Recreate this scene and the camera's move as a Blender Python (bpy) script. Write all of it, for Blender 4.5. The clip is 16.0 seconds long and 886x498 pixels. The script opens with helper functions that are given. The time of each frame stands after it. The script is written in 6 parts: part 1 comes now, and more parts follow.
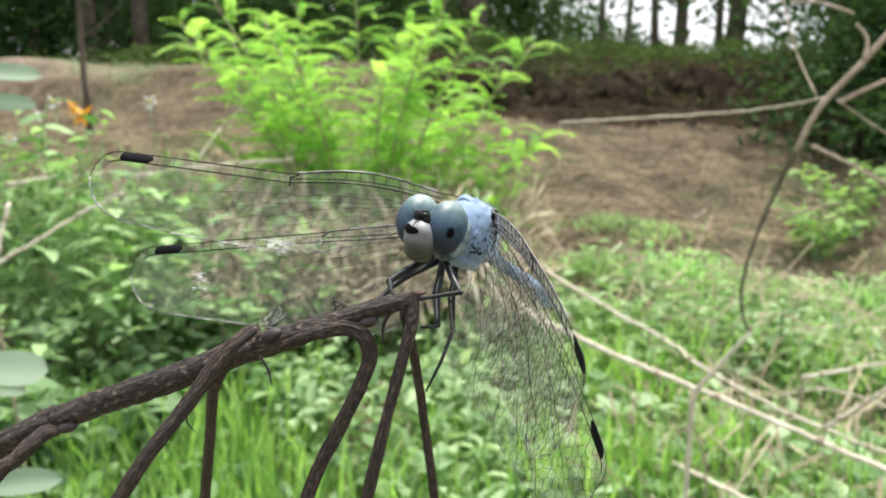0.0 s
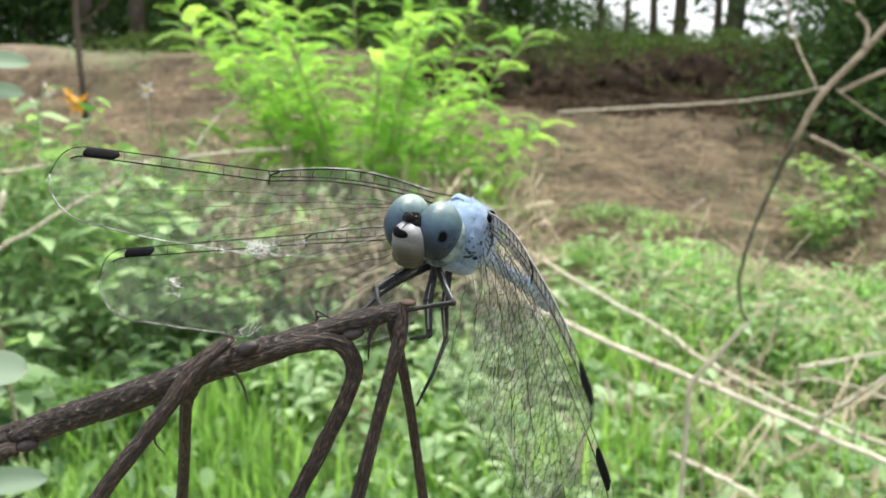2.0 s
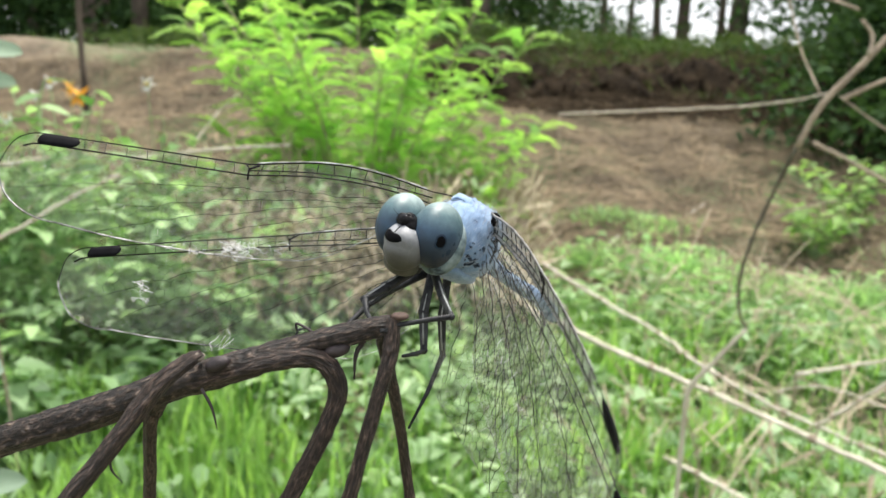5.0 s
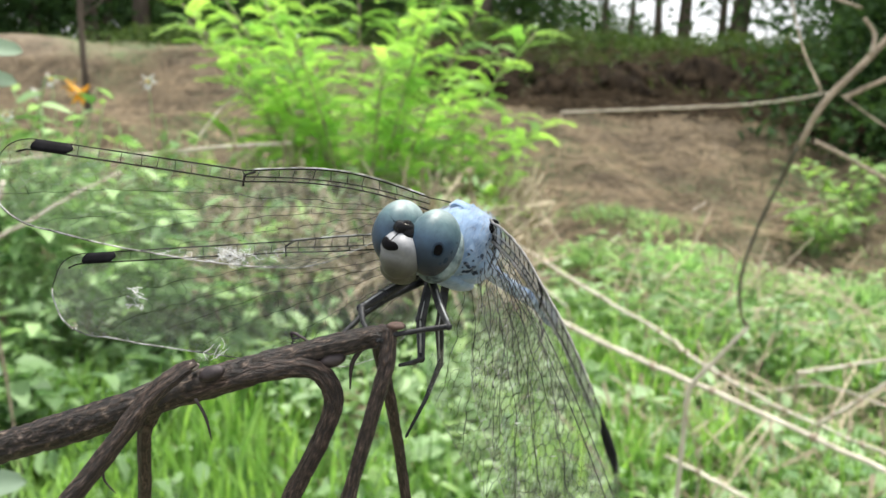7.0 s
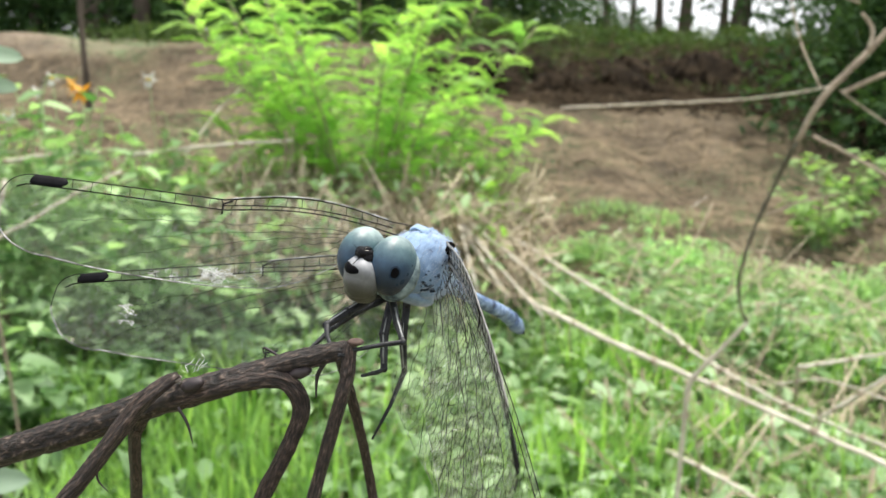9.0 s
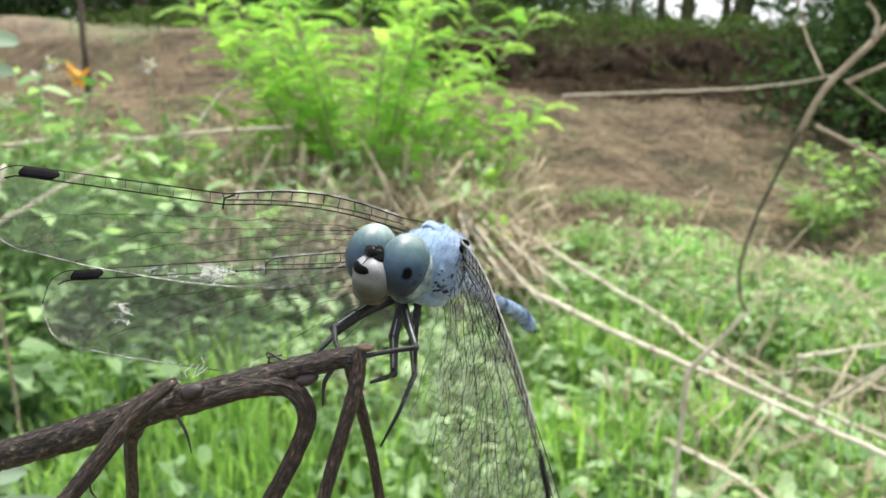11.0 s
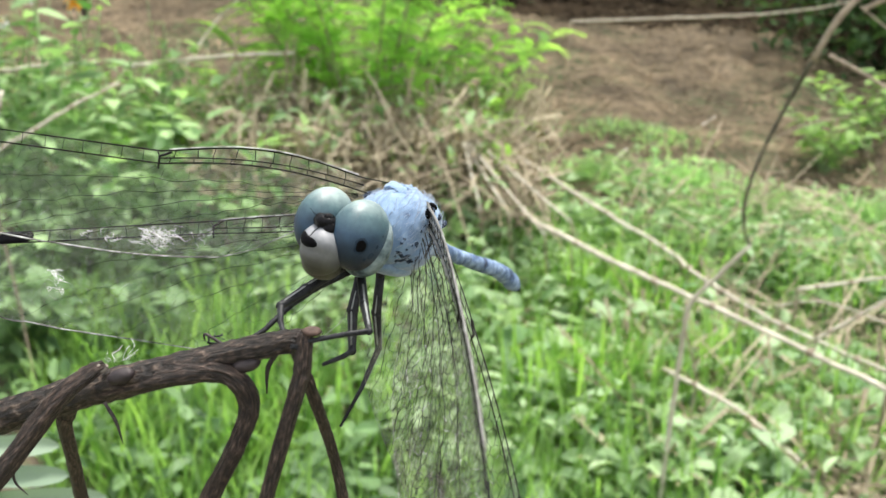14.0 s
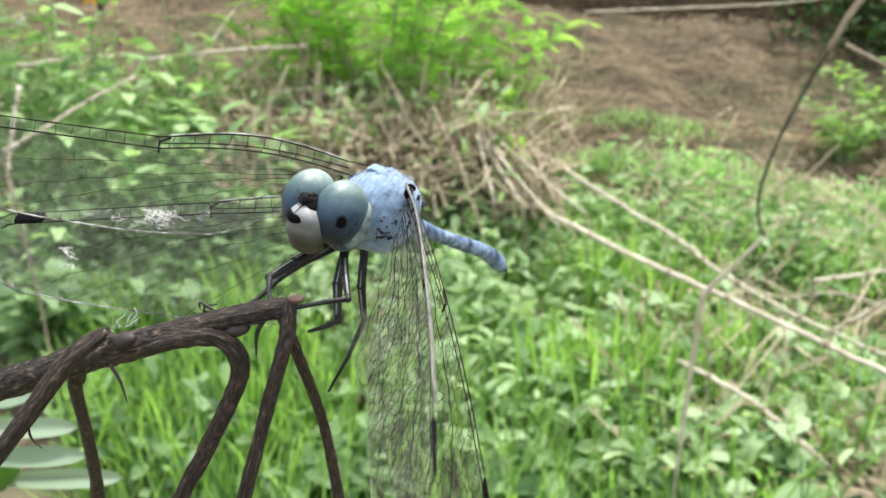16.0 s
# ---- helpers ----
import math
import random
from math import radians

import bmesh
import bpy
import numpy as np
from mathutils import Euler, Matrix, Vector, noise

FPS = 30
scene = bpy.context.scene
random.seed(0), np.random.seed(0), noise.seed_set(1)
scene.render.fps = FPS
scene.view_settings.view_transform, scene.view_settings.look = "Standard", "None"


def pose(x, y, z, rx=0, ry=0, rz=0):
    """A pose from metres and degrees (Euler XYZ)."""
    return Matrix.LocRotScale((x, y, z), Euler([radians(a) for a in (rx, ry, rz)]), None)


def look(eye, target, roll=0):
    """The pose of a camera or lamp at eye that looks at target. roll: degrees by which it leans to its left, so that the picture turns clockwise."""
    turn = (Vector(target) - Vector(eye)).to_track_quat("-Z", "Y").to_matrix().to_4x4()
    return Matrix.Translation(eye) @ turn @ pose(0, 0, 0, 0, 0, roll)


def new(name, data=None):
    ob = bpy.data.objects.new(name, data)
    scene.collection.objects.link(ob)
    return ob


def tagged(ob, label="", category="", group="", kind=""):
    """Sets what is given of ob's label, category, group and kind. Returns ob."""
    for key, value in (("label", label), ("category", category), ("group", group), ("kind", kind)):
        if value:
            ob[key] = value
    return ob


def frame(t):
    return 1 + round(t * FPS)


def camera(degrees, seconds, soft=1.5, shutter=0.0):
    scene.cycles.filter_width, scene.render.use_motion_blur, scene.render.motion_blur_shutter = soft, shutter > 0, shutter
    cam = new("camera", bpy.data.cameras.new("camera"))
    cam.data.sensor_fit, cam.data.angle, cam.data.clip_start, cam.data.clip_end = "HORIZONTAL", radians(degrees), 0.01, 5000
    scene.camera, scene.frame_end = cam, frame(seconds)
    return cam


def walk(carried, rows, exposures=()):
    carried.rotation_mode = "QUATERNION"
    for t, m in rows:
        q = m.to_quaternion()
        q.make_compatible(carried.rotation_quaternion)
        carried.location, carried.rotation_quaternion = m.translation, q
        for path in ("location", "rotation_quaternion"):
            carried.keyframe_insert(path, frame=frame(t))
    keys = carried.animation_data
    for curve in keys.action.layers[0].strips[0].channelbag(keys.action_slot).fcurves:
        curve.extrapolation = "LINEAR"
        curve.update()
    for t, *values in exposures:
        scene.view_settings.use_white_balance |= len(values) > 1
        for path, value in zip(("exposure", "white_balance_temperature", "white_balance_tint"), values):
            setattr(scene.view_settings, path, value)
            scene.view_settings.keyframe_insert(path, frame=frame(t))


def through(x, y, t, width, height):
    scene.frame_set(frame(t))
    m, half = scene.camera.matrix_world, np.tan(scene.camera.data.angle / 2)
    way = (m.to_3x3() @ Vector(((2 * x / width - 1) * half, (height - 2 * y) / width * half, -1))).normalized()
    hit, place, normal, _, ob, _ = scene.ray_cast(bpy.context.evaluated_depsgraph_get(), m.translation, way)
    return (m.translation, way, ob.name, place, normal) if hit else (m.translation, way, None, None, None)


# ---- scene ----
from mathutils.bvhtree import BVHTree
cam = camera(60.7, 16.0)
cam.data.dof.use_dof = True
cam.data.dof.focus_distance = 0.045
cam.data.dof.aperture_fstop = 95.0
PATH = [
    (0.0, pose(0.00000, -0.00000, 1.05000, 81.993, 0.000, 0.002)),
    (0.1, pose(0.00012, -0.00002, 1.04985, 81.958, -0.001, -0.000)),
    (0.2, pose(0.00005, -0.00002, 1.04995, 81.922, -0.002, -0.002)),
    (0.3, pose(0.00002, 0.00004, 1.05047, 81.887, -0.003, -0.004)),
    (0.4, pose(0.00006, 0.00013, 1.05051, 81.852, -0.004, -0.007)),
    (0.5, pose(0.00016, 0.00016, 1.05046, 81.819, -0.006, -0.013)),
    (0.6, pose(0.00055, 0.00035, 1.05106, 81.791, -0.009, -0.022)),
    (0.7, pose(0.00024, 0.00040, 1.05090, 81.768, -0.013, -0.034)),
    (0.8, pose(0.00001, 0.00050, 1.05052, 81.743, -0.018, -0.047)),
    (0.9, pose(0.00002, 0.00086, 1.05101, 81.714, -0.022, -0.059)),
    (1.0, pose(0.00047, 0.00114, 1.05140, 81.674, -0.027, -0.069)),
    (1.1, pose(0.00064, 0.00135, 1.05105, 81.618, -0.030, -0.076)),
    (1.2, pose(0.00090, 0.00162, 1.05085, 81.550, -0.033, -0.080)),
    (1.3, pose(0.00059, 0.00200, 1.05065, 81.477, -0.036, -0.084)),
    (1.4, pose(0.00040, 0.00232, 1.05078, 81.408, -0.041, -0.089)),
    (1.5, pose(0.00032, 0.00275, 1.05114, 81.350, -0.052, -0.096)),
    (1.6, pose(0.00034, 0.00304, 1.05063, 81.303, -0.069, -0.105)),
    (1.7, pose(0.00008, 0.00336, 1.05052, 81.262, -0.093, -0.116)),
    (1.8, pose(0.00012, 0.00380, 1.05062, 81.227, -0.118, -0.127)),
    (1.9, pose(-0.00003, 0.00412, 1.05062, 81.199, -0.142, -0.141)),
    (2.0, pose(0.00038, 0.00443, 1.05042, 81.179, -0.162, -0.157)),
    (2.1, pose(0.00046, 0.00478, 1.05035, 81.172, -0.173, -0.178)),
    (2.2, pose(0.00063, 0.00505, 1.05046, 81.177, -0.179, -0.205)),
    (2.3, pose(0.00099, 0.00529, 1.05114, 81.187, -0.184, -0.232)),
    (2.4, pose(0.00138, 0.00546, 1.05122, 81.195, -0.194, -0.255)),
    (2.5, pose(0.00128, 0.00555, 1.05164, 81.193, -0.217, -0.267)),
    (2.6, pose(0.00109, 0.00545, 1.05124, 81.175, -0.252, -0.268)),
    (2.7, pose(0.00131, 0.00531, 1.05073, 81.145, -0.295, -0.261)),
    (2.8, pose(0.00157, 0.00512, 1.05061, 81.114, -0.346, -0.248)),
    (2.9, pose(0.00161, 0.00505, 1.05051, 81.091, -0.404, -0.232)),
    (3.0, pose(0.00122, 0.00503, 1.05066, 81.086, -0.467, -0.216)),
    (3.1, pose(0.00084, 0.00528, 1.05109, 81.107, -0.541, -0.197)),
    (3.2, pose(0.00072, 0.00558, 1.05108, 81.148, -0.625, -0.174)),
    (3.3, pose(0.00047, 0.00603, 1.05078, 81.196, -0.714, -0.150)),
    (3.4, pose(0.00060, 0.00651, 1.05067, 81.241, -0.800, -0.127)),
    (3.5, pose(0.00083, 0.00703, 1.05051, 81.270, -0.876, -0.109)),
    (3.6, pose(0.00110, 0.00736, 1.04997, 81.283, -0.947, -0.095)),
    (3.7, pose(0.00061, 0.00774, 1.04923, 81.286, -1.018, -0.082)),
    (3.8, pose(0.00031, 0.00798, 1.04885, 81.283, -1.081, -0.073)),
    (3.9, pose(-0.00003, 0.00822, 1.04855, 81.275, -1.129, -0.066)),
    (4.0, pose(-0.00016, 0.00840, 1.04817, 81.267, -1.155, -0.063)),
    (4.1, pose(-0.00033, 0.00862, 1.04833, 81.259, -1.167, -0.062)),
    (4.2, pose(0.00003, 0.00880, 1.04887, 81.250, -1.177, -0.062)),
    (6.3, pose(0.00086, 0.01093, 1.05028, 81.041, -1.244, -0.079)),
    (6.4, pose(0.00113, 0.01095, 1.04988, 81.032, -1.247, -0.077)),
    (6.5, pose(0.00082, 0.01096, 1.05024, 81.024, -1.250, -0.075)),
    (6.6, pose(0.00059, 0.01098, 1.05080, 81.022, -1.256, -0.067)),
    (6.7, pose(0.00030, 0.01099, 1.05083, 81.027, -1.265, -0.051)),
    (6.8, pose(0.00032, 0.01079, 1.05031, 81.034, -1.272, -0.030)),
    (6.9, pose(0.00057, 0.01074, 1.05066, 81.035, -1.275, -0.006)),
    (7.0, pose(0.00064, 0.01057, 1.05042, 81.025, -1.269, 0.016)),
    (7.1, pose(0.00056, 0.01052, 1.05050, 80.998, -1.250, 0.039)),
    (7.2, pose(0.00033, 0.01036, 1.05018, 80.958, -1.219, 0.066)),
    (7.3, pose(0.00011, 0.01016, 1.04965, 80.914, -1.185, 0.093)),
    (7.4, pose(-0.00044, 0.01008, 1.04972, 80.872, -1.154, 0.116)),
    (7.5, pose(-0.00027, 0.01006, 1.05064, 80.841, -1.134, 0.133)),
    (7.6, pose(0.00005, 0.00990, 1.05080, 80.822, -1.128, 0.143)),
    (7.7, pose(0.00008, 0.00953, 1.05058, 80.811, -1.131, 0.147)),
    (7.8, pose(0.00052, 0.00921, 1.05068, 80.804, -1.137, 0.148)),
    (7.9, pose(0.00085, 0.00893, 1.05097, 80.799, -1.142, 0.145)),
    (8.0, pose(0.00104, 0.00872, 1.05154, 80.794, -1.140, 0.140)),
    (8.1, pose(0.00141, 0.00838, 1.05147, 80.789, -1.130, 0.130)),
    (8.2, pose(0.00126, 0.00807, 1.05154, 80.787, -1.115, 0.114)),
    (8.3, pose(0.00166, 0.00777, 1.05161, 80.785, -1.097, 0.096)),
    (8.4, pose(0.00216, 0.00752, 1.05190, 80.782, -1.077, 0.081)),
    (8.5, pose(0.00226, 0.00719, 1.05197, 80.776, -1.057, 0.073)),
    (8.6, pose(0.00261, 0.00676, 1.05193, 80.771, -1.029, 0.074)),
    (8.7, pose(0.00264, 0.00646, 1.05218, 80.768, -0.994, 0.081)),
    (8.8, pose(0.00320, 0.00617, 1.05249, 80.761, -0.960, 0.091)),
    (8.9, pose(0.00364, 0.00598, 1.05270, 80.744, -0.938, 0.101)),
    (9.0, pose(0.00344, 0.00596, 1.05291, 80.710, -0.936, 0.106)),
    (9.1, pose(0.00386, 0.00599, 1.05284, 80.666, -0.948, 0.108)),
    (9.2, pose(0.00360, 0.00599, 1.05281, 80.622, -0.961, 0.110)),
    (11.3, pose(0.00200, 0.00955, 1.05313, 79.573, -1.367, 0.139)),
    (11.4, pose(0.00158, 0.00975, 1.05256, 79.505, -1.390, 0.137)),
    (11.5, pose(0.00147, 0.00997, 1.05230, 79.433, -1.413, 0.135)),
    (11.6, pose(0.00169, 0.01027, 1.05226, 79.331, -1.443, 0.122)),
    (11.7, pose(0.00220, 0.01040, 1.05220, 79.179, -1.483, 0.096)),
    (11.8, pose(0.00246, 0.01081, 1.05254, 78.987, -1.529, 0.065)),
    (11.9, pose(0.00270, 0.01111, 1.05283, 78.763, -1.577, 0.039)),
    (12.0, pose(0.00284, 0.01155, 1.05337, 78.517, -1.623, 0.027)),
    (12.1, pose(0.00244, 0.01189, 1.05316, 78.224, -1.670, 0.033)),
    (12.2, pose(0.00240, 0.01223, 1.05253, 77.876, -1.722, 0.050)),
    (12.3, pose(0.00235, 0.01270, 1.05203, 77.514, -1.772, 0.073)),
    (12.4, pose(0.00266, 0.01311, 1.05170, 77.176, -1.814, 0.098)),
    (12.5, pose(0.00334, 0.01352, 1.05198, 76.902, -1.841, 0.120)),
    (12.6, pose(0.00392, 0.01400, 1.05296, 76.715, -1.850, 0.137)),
    (12.7, pose(0.00399, 0.01423, 1.05307, 76.589, -1.846, 0.152)),
    (12.8, pose(0.00348, 0.01440, 1.05299, 76.489, -1.833, 0.169)),
    (12.9, pose(0.00307, 0.01455, 1.05308, 76.381, -1.818, 0.188)),
    (13.0, pose(0.00293, 0.01475, 1.05348, 76.231, -1.805, 0.213)),
    (13.1, pose(0.00286, 0.01482, 1.05318, 76.022, -1.796, 0.246)),
    (13.2, pose(0.00333, 0.01498, 1.05344, 75.777, -1.788, 0.286)),
    (13.3, pose(0.00348, 0.01502, 1.05358, 75.521, -1.778, 0.329)),
    (13.4, pose(0.00346, 0.01497, 1.05301, 75.277, -1.764, 0.369)),
    (13.5, pose(0.00345, 0.01509, 1.05345, 75.070, -1.745, 0.404)),
    (13.6, pose(0.00350, 0.01485, 1.05294, 74.905, -1.718, 0.430)),
    (13.7, pose(0.00367, 0.01479, 1.05320, 74.766, -1.684, 0.451)),
    (13.8, pose(0.00412, 0.01469, 1.05341, 74.645, -1.647, 0.470)),
    (13.9, pose(0.00465, 0.01459, 1.05405, 74.532, -1.611, 0.490)),
    (14.0, pose(0.00480, 0.01445, 1.05428, 74.419, -1.577, 0.513)),
    (14.1, pose(0.00438, 0.01442, 1.05495, 74.306, -1.545, 0.543)),
    (14.2, pose(0.00423, 0.01435, 1.05512, 74.198, -1.513, 0.577)),
    (14.3, pose(0.00388, 0.01435, 1.05523, 74.096, -1.483, 0.612)),
    (14.4, pose(0.00348, 0.01415, 1.05497, 73.998, -1.457, 0.643)),
    (14.5, pose(0.00370, 0.01413, 1.05482, 73.904, -1.436, 0.667)),
    (14.6, pose(0.00370, 0.01412, 1.05416, 73.812, -1.421, 0.679)),
    (14.7, pose(0.00387, 0.01438, 1.05395, 73.723, -1.411, 0.681)),
    (14.8, pose(0.00389, 0.01492, 1.05400, 73.638, -1.406, 0.681)),
    (14.9, pose(0.00423, 0.01563, 1.05460, 73.561, -1.404, 0.686)),
    (15.0, pose(0.00439, 0.01610, 1.05451, 73.492, -1.405, 0.702)),
    (15.1, pose(0.00445, 0.01680, 1.05549, 73.423, -1.417, 0.726)),
    (15.2, pose(0.00422, 0.01704, 1.05530, 73.351, -1.440, 0.752)),
    (15.3, pose(0.00414, 0.01704, 1.05463, 73.292, -1.463, 0.787)),
    (15.4, pose(0.00401, 0.01709, 1.05455, 73.259, -1.474, 0.838)),
    (15.5, pose(0.00358, 0.01718, 1.05456, 73.267, -1.463, 0.909)),
    (15.6, pose(0.00320, 0.01669, 1.05425, 73.328, -1.423, 1.008)),
    (15.7, pose(0.00342, 0.01566, 1.05408, 73.433, -1.363, 1.131)),
    (15.8, pose(0.00482, 0.01418, 1.05377, 73.564, -1.290, 1.267)),
    (15.9, pose(0.00607, 0.01271, 1.05476, 73.700, -1.215, 1.406)),
    (16.0, pose(0.00717, 0.01073, 1.05440, 73.824, -1.145, 1.539)),
]
walk(cam, PATH, exposures=[(0.0, 0.8), (16.0, 0.8)])

# ---- light ----
world = bpy.data.worlds.new("sky")
scene.world = world
world.use_nodes = True
wn, wl = world.node_tree.nodes, world.node_tree.links
sky = wn.new("ShaderNodeTexSky")
sky.sky_type, sky.sun_disc = "NISHITA", False
sky.sun_elevation, sky.sun_rotation = radians(74), radians(42)
sky.air_density, sky.dust_density, sky.ozone_density = 1.0, 6.0, 1.0
# thin bright cloud over most of the sky
veil = wn.new("ShaderNodeMix")
veil.data_type = "RGBA"
cloud = wn.new("ShaderNodeTexNoise")
cloud.inputs["Scale"].default_value, cloud.inputs["Detail"].default_value = 1.6, 6.0
span = wn.new("ShaderNodeMapRange")
span.inputs["To Min"].default_value, span.inputs["To Max"].default_value = 0.45, 0.95
wl.new(cloud.outputs["Fac"], span.inputs["Value"])
wl.new(span.outputs[0], veil.inputs[0])
wl.new(sky.outputs[0], veil.inputs[6])
veil.inputs[7].default_value = (6.6, 6.7, 6.8, 1)
wl.new(veil.outputs[2], wn["Background"].inputs[0])
wn["Background"].inputs[1].default_value = 0.15
sun_data = bpy.data.lights.new("sun", "SUN")
sun_data.energy, sun_data.angle, sun_data.color = 3.4, radians(8), (1.0, 0.96, 0.88)
sun = new("sun", sun_data)
sun.matrix_basis = look((0.9, 1.0, 4.8), (0, 0, 0))

# ---- helpers of this scene ----
rnd = random.Random(7)
MM = 0.001


def V(*a):
    return Vector(a)


def tube(bm, pts, radii, sides=6, cap=True):
    """A round bar along pts; radii is one number or one for each point."""
    pts = [Vector(p) for p in pts]
    if not isinstance(radii, (list, tuple)):
        radii = [radii] * len(pts)
    rings, side = [], None
    for k, p in enumerate(pts):
        d = (pts[min(k + 1, len(pts) - 1)] - pts[max(k - 1, 0)]).normalized()
        if side is None:
            side = d.orthogonal().normalized()
        side = (side - d * side.dot(d)).normalized()
        up = d.cross(side)
        rings.append([bm.verts.new(p + radii[k] * (math.cos(a) * side + math.sin(a) * up))
                      for a in (2 * math.pi * n / sides for n in range(sides))])
    for a, b in zip(rings, rings[1:]):
        for n in range(sides):
            bm.faces.new((a[n], a[(n + 1) % sides], b[(n + 1) % sides], b[n]))
    if cap:
        bm.faces.new(rings[0][::-1])
        bm.faces.new(rings[-1])


def spline(pts, n):
    """Catmull-Rom through pts, n steps a stretch."""
    p = [Vector(q) for q in pts]
    p = [p[0] * 2 - p[1], *p, p[-1] * 2 - p[-2]]
    out = []
    for a, b, c, d in zip(p, p[1:], p[2:], p[3:]):
        for k in range(n):
            t = k / n
            out.append(0.5 * (2 * b + (c - a) * t + (2 * a - 5 * b + 4 * c - d) * t * t + (3 * b - a - 3 * c + d) * t ** 3))
    return out + [p[-2]]


def lerps(values, n):
    """The values of a list spread over n places."""
    return [float(v) for v in np.interp(np.linspace(0, len(values) - 1, n), range(len(values)), values)]


def ball(bm, centre, radii, seg=24, rings=14, turn=None):
    m = Matrix.Translation(centre) @ (turn or Matrix()) @ Matrix.Diagonal((*radii, 1))
    bmesh.ops.create_uvsphere(bm, u_segments=seg, v_segments=rings, radius=1, matrix=m)


def skin_patch(bm, centre, radii, way, width, turn=None, proud=1.012, seed=0.0):
    """A thin uneven patch on a ball's skin round the direction way; width in radians."""
    way = Vector(way).normalized()
    a = way.orthogonal().normalized()
    b = way.cross(a)
    m = Matrix.Translation(centre) @ (turn or Matrix())
    rings = []
    for k in range(7):
        row = []
        for n in range(24):
            ang = 2 * math.pi * n / 24
            edge = width * (1 + 0.22 * noise.noise(Vector((math.cos(ang) * 1.3, math.sin(ang) * 1.3, seed))))
            q = edge * k / 6
            d = way * math.cos(q) + (a * math.cos(ang) + b * math.sin(ang)) * math.sin(q)
            lift = proud if k < 6 else 0.985
            row.append(bm.verts.new(m @ Vector([d[i] * radii[i] * lift for i in range(3)])))
        rings.append(row)
    bm.faces.new(rings[1])
    for r0, r1 in zip(rings[1:], rings[2:]):
        for n in range(24):
            bm.faces.new((r0[n], r1[n], r1[(n + 1) % 24], r0[(n + 1) % 24]))
    for v in rings[0]:
        bm.verts.remove(v)


def mesh_of(name, bm, mat, smooth=True):
    me = bpy.data.meshes.new(name)
    bm.to_mesh(me)
    bm.free()
    if smooth:
        me.polygons.foreach_set("use_smooth", [True] * len(me.polygons))
    for m in (mat if isinstance(mat, (list, tuple)) else [mat]):
        me.materials.append(m)
    return me


def part(name, bm, mat, parent=None, label="", smooth=True):
    ob = new(name, mesh_of(name, bm, mat, smooth))
    if parent:
        ob.parent = parent
    return tagged(ob, label)


def piece(name, me, parent, m):
    ob = new(name, me)
    ob.parent = parent
    ob.matrix_basis = m
    return ob


def pydata(name, verts, faces, mat, smooth=False):
    me = bpy.data.meshes.new(name)
    me.from_pydata(verts, [], faces)
    me.materials.append(mat)
    if smooth:
        me.polygons.foreach_set("use_smooth", [True] * len(me.polygons))
    return me


def empty(name, m, label, category, group=""):
    ob = new(name)
    ob.matrix_basis = m
    return tagged(ob, label, category, group)


# ---- materials ----
def material(name):
    m = bpy.data.materials.new(name)
    m.use_nodes = True
    n = m.node_tree.nodes
    return m, n, m.node_tree.links, n["Principled BSDF"]


def noise_ramp(n, l, scale, stops, detail=6.0, coords="Object", stretch=None, rough=0.6):
    tc = n.new("ShaderNodeTexCoord")
    vec = tc.outputs[coords]
    if stretch:
        mp = n.new("ShaderNodeMapping")
        mp.inputs["Scale"].default_value = stretch
        l.new(vec, mp.inputs[0])
        vec = mp.outputs[0]
    t = n.new("ShaderNodeTexNoise")
    t.inputs["Scale"].default_value, t.inputs["Detail"].default_value, t.inputs["Roughness"].default_value = scale, detail, rough
    l.new(vec, t.inputs["Vector"])
    r = n.new("ShaderNodeValToRGB")
    while len(r.color_ramp.elements) < len(stops):
        r.color_ramp.elements.new(0.5)
    for e, (p, c) in zip(r.color_ramp.elements, stops):
        e.position, e.color = p, (*c, 1)
    l.new(t.outputs["Fac"], r.inputs[0])
    return t, r


def bump(n, l, height, bsdf, strength=0.4, distance=0.001):
    b = n.new("ShaderNodeBump")
    b.inputs["Strength"].default_value, b.inputs["Distance"].default_value = strength, distance
    l.new(height, b.inputs["Height"])
    l.new(b.outputs[0], bsdf.inputs["Normal"])


def mixed(n, l, kind, fac, a, b):
    m = n.new("ShaderNodeMix")
    m.data_type, m.blend_type = "RGBA", kind
    m.inputs[0].default_value = 1.0 if isinstance(fac, bpy.types.NodeSocket) else fac
    if isinstance(fac, bpy.types.NodeSocket):
        l.new(fac, m.inputs[0])
    for sock, v in ((m.inputs[6], a), (m.inputs[7], b)):
        if isinstance(v, bpy.types.NodeSocket):
            l.new(v, sock)
        else:
            sock.default_value = (*v, 1)
    return m.outputs[2]


def plain(name, stops, scale, rough=0.6, strength=0.4, distance=0.001, stretch=None, metal=0.0, detail=6.0, spec=0.5):
    m, n, l, b = material(name)
    t, r = noise_ramp(n, l, scale, stops, detail, stretch=stretch)
    l.new(r.outputs[0], b.inputs["Base Color"])
    b.inputs["Roughness"].default_value, b.inputs["Metallic"].default_value = rough, metal
    b.inputs["Specular IOR Level"].default_value = spec
    bump(n, l, t.outputs["Fac"], b, strength, distance)
    return m


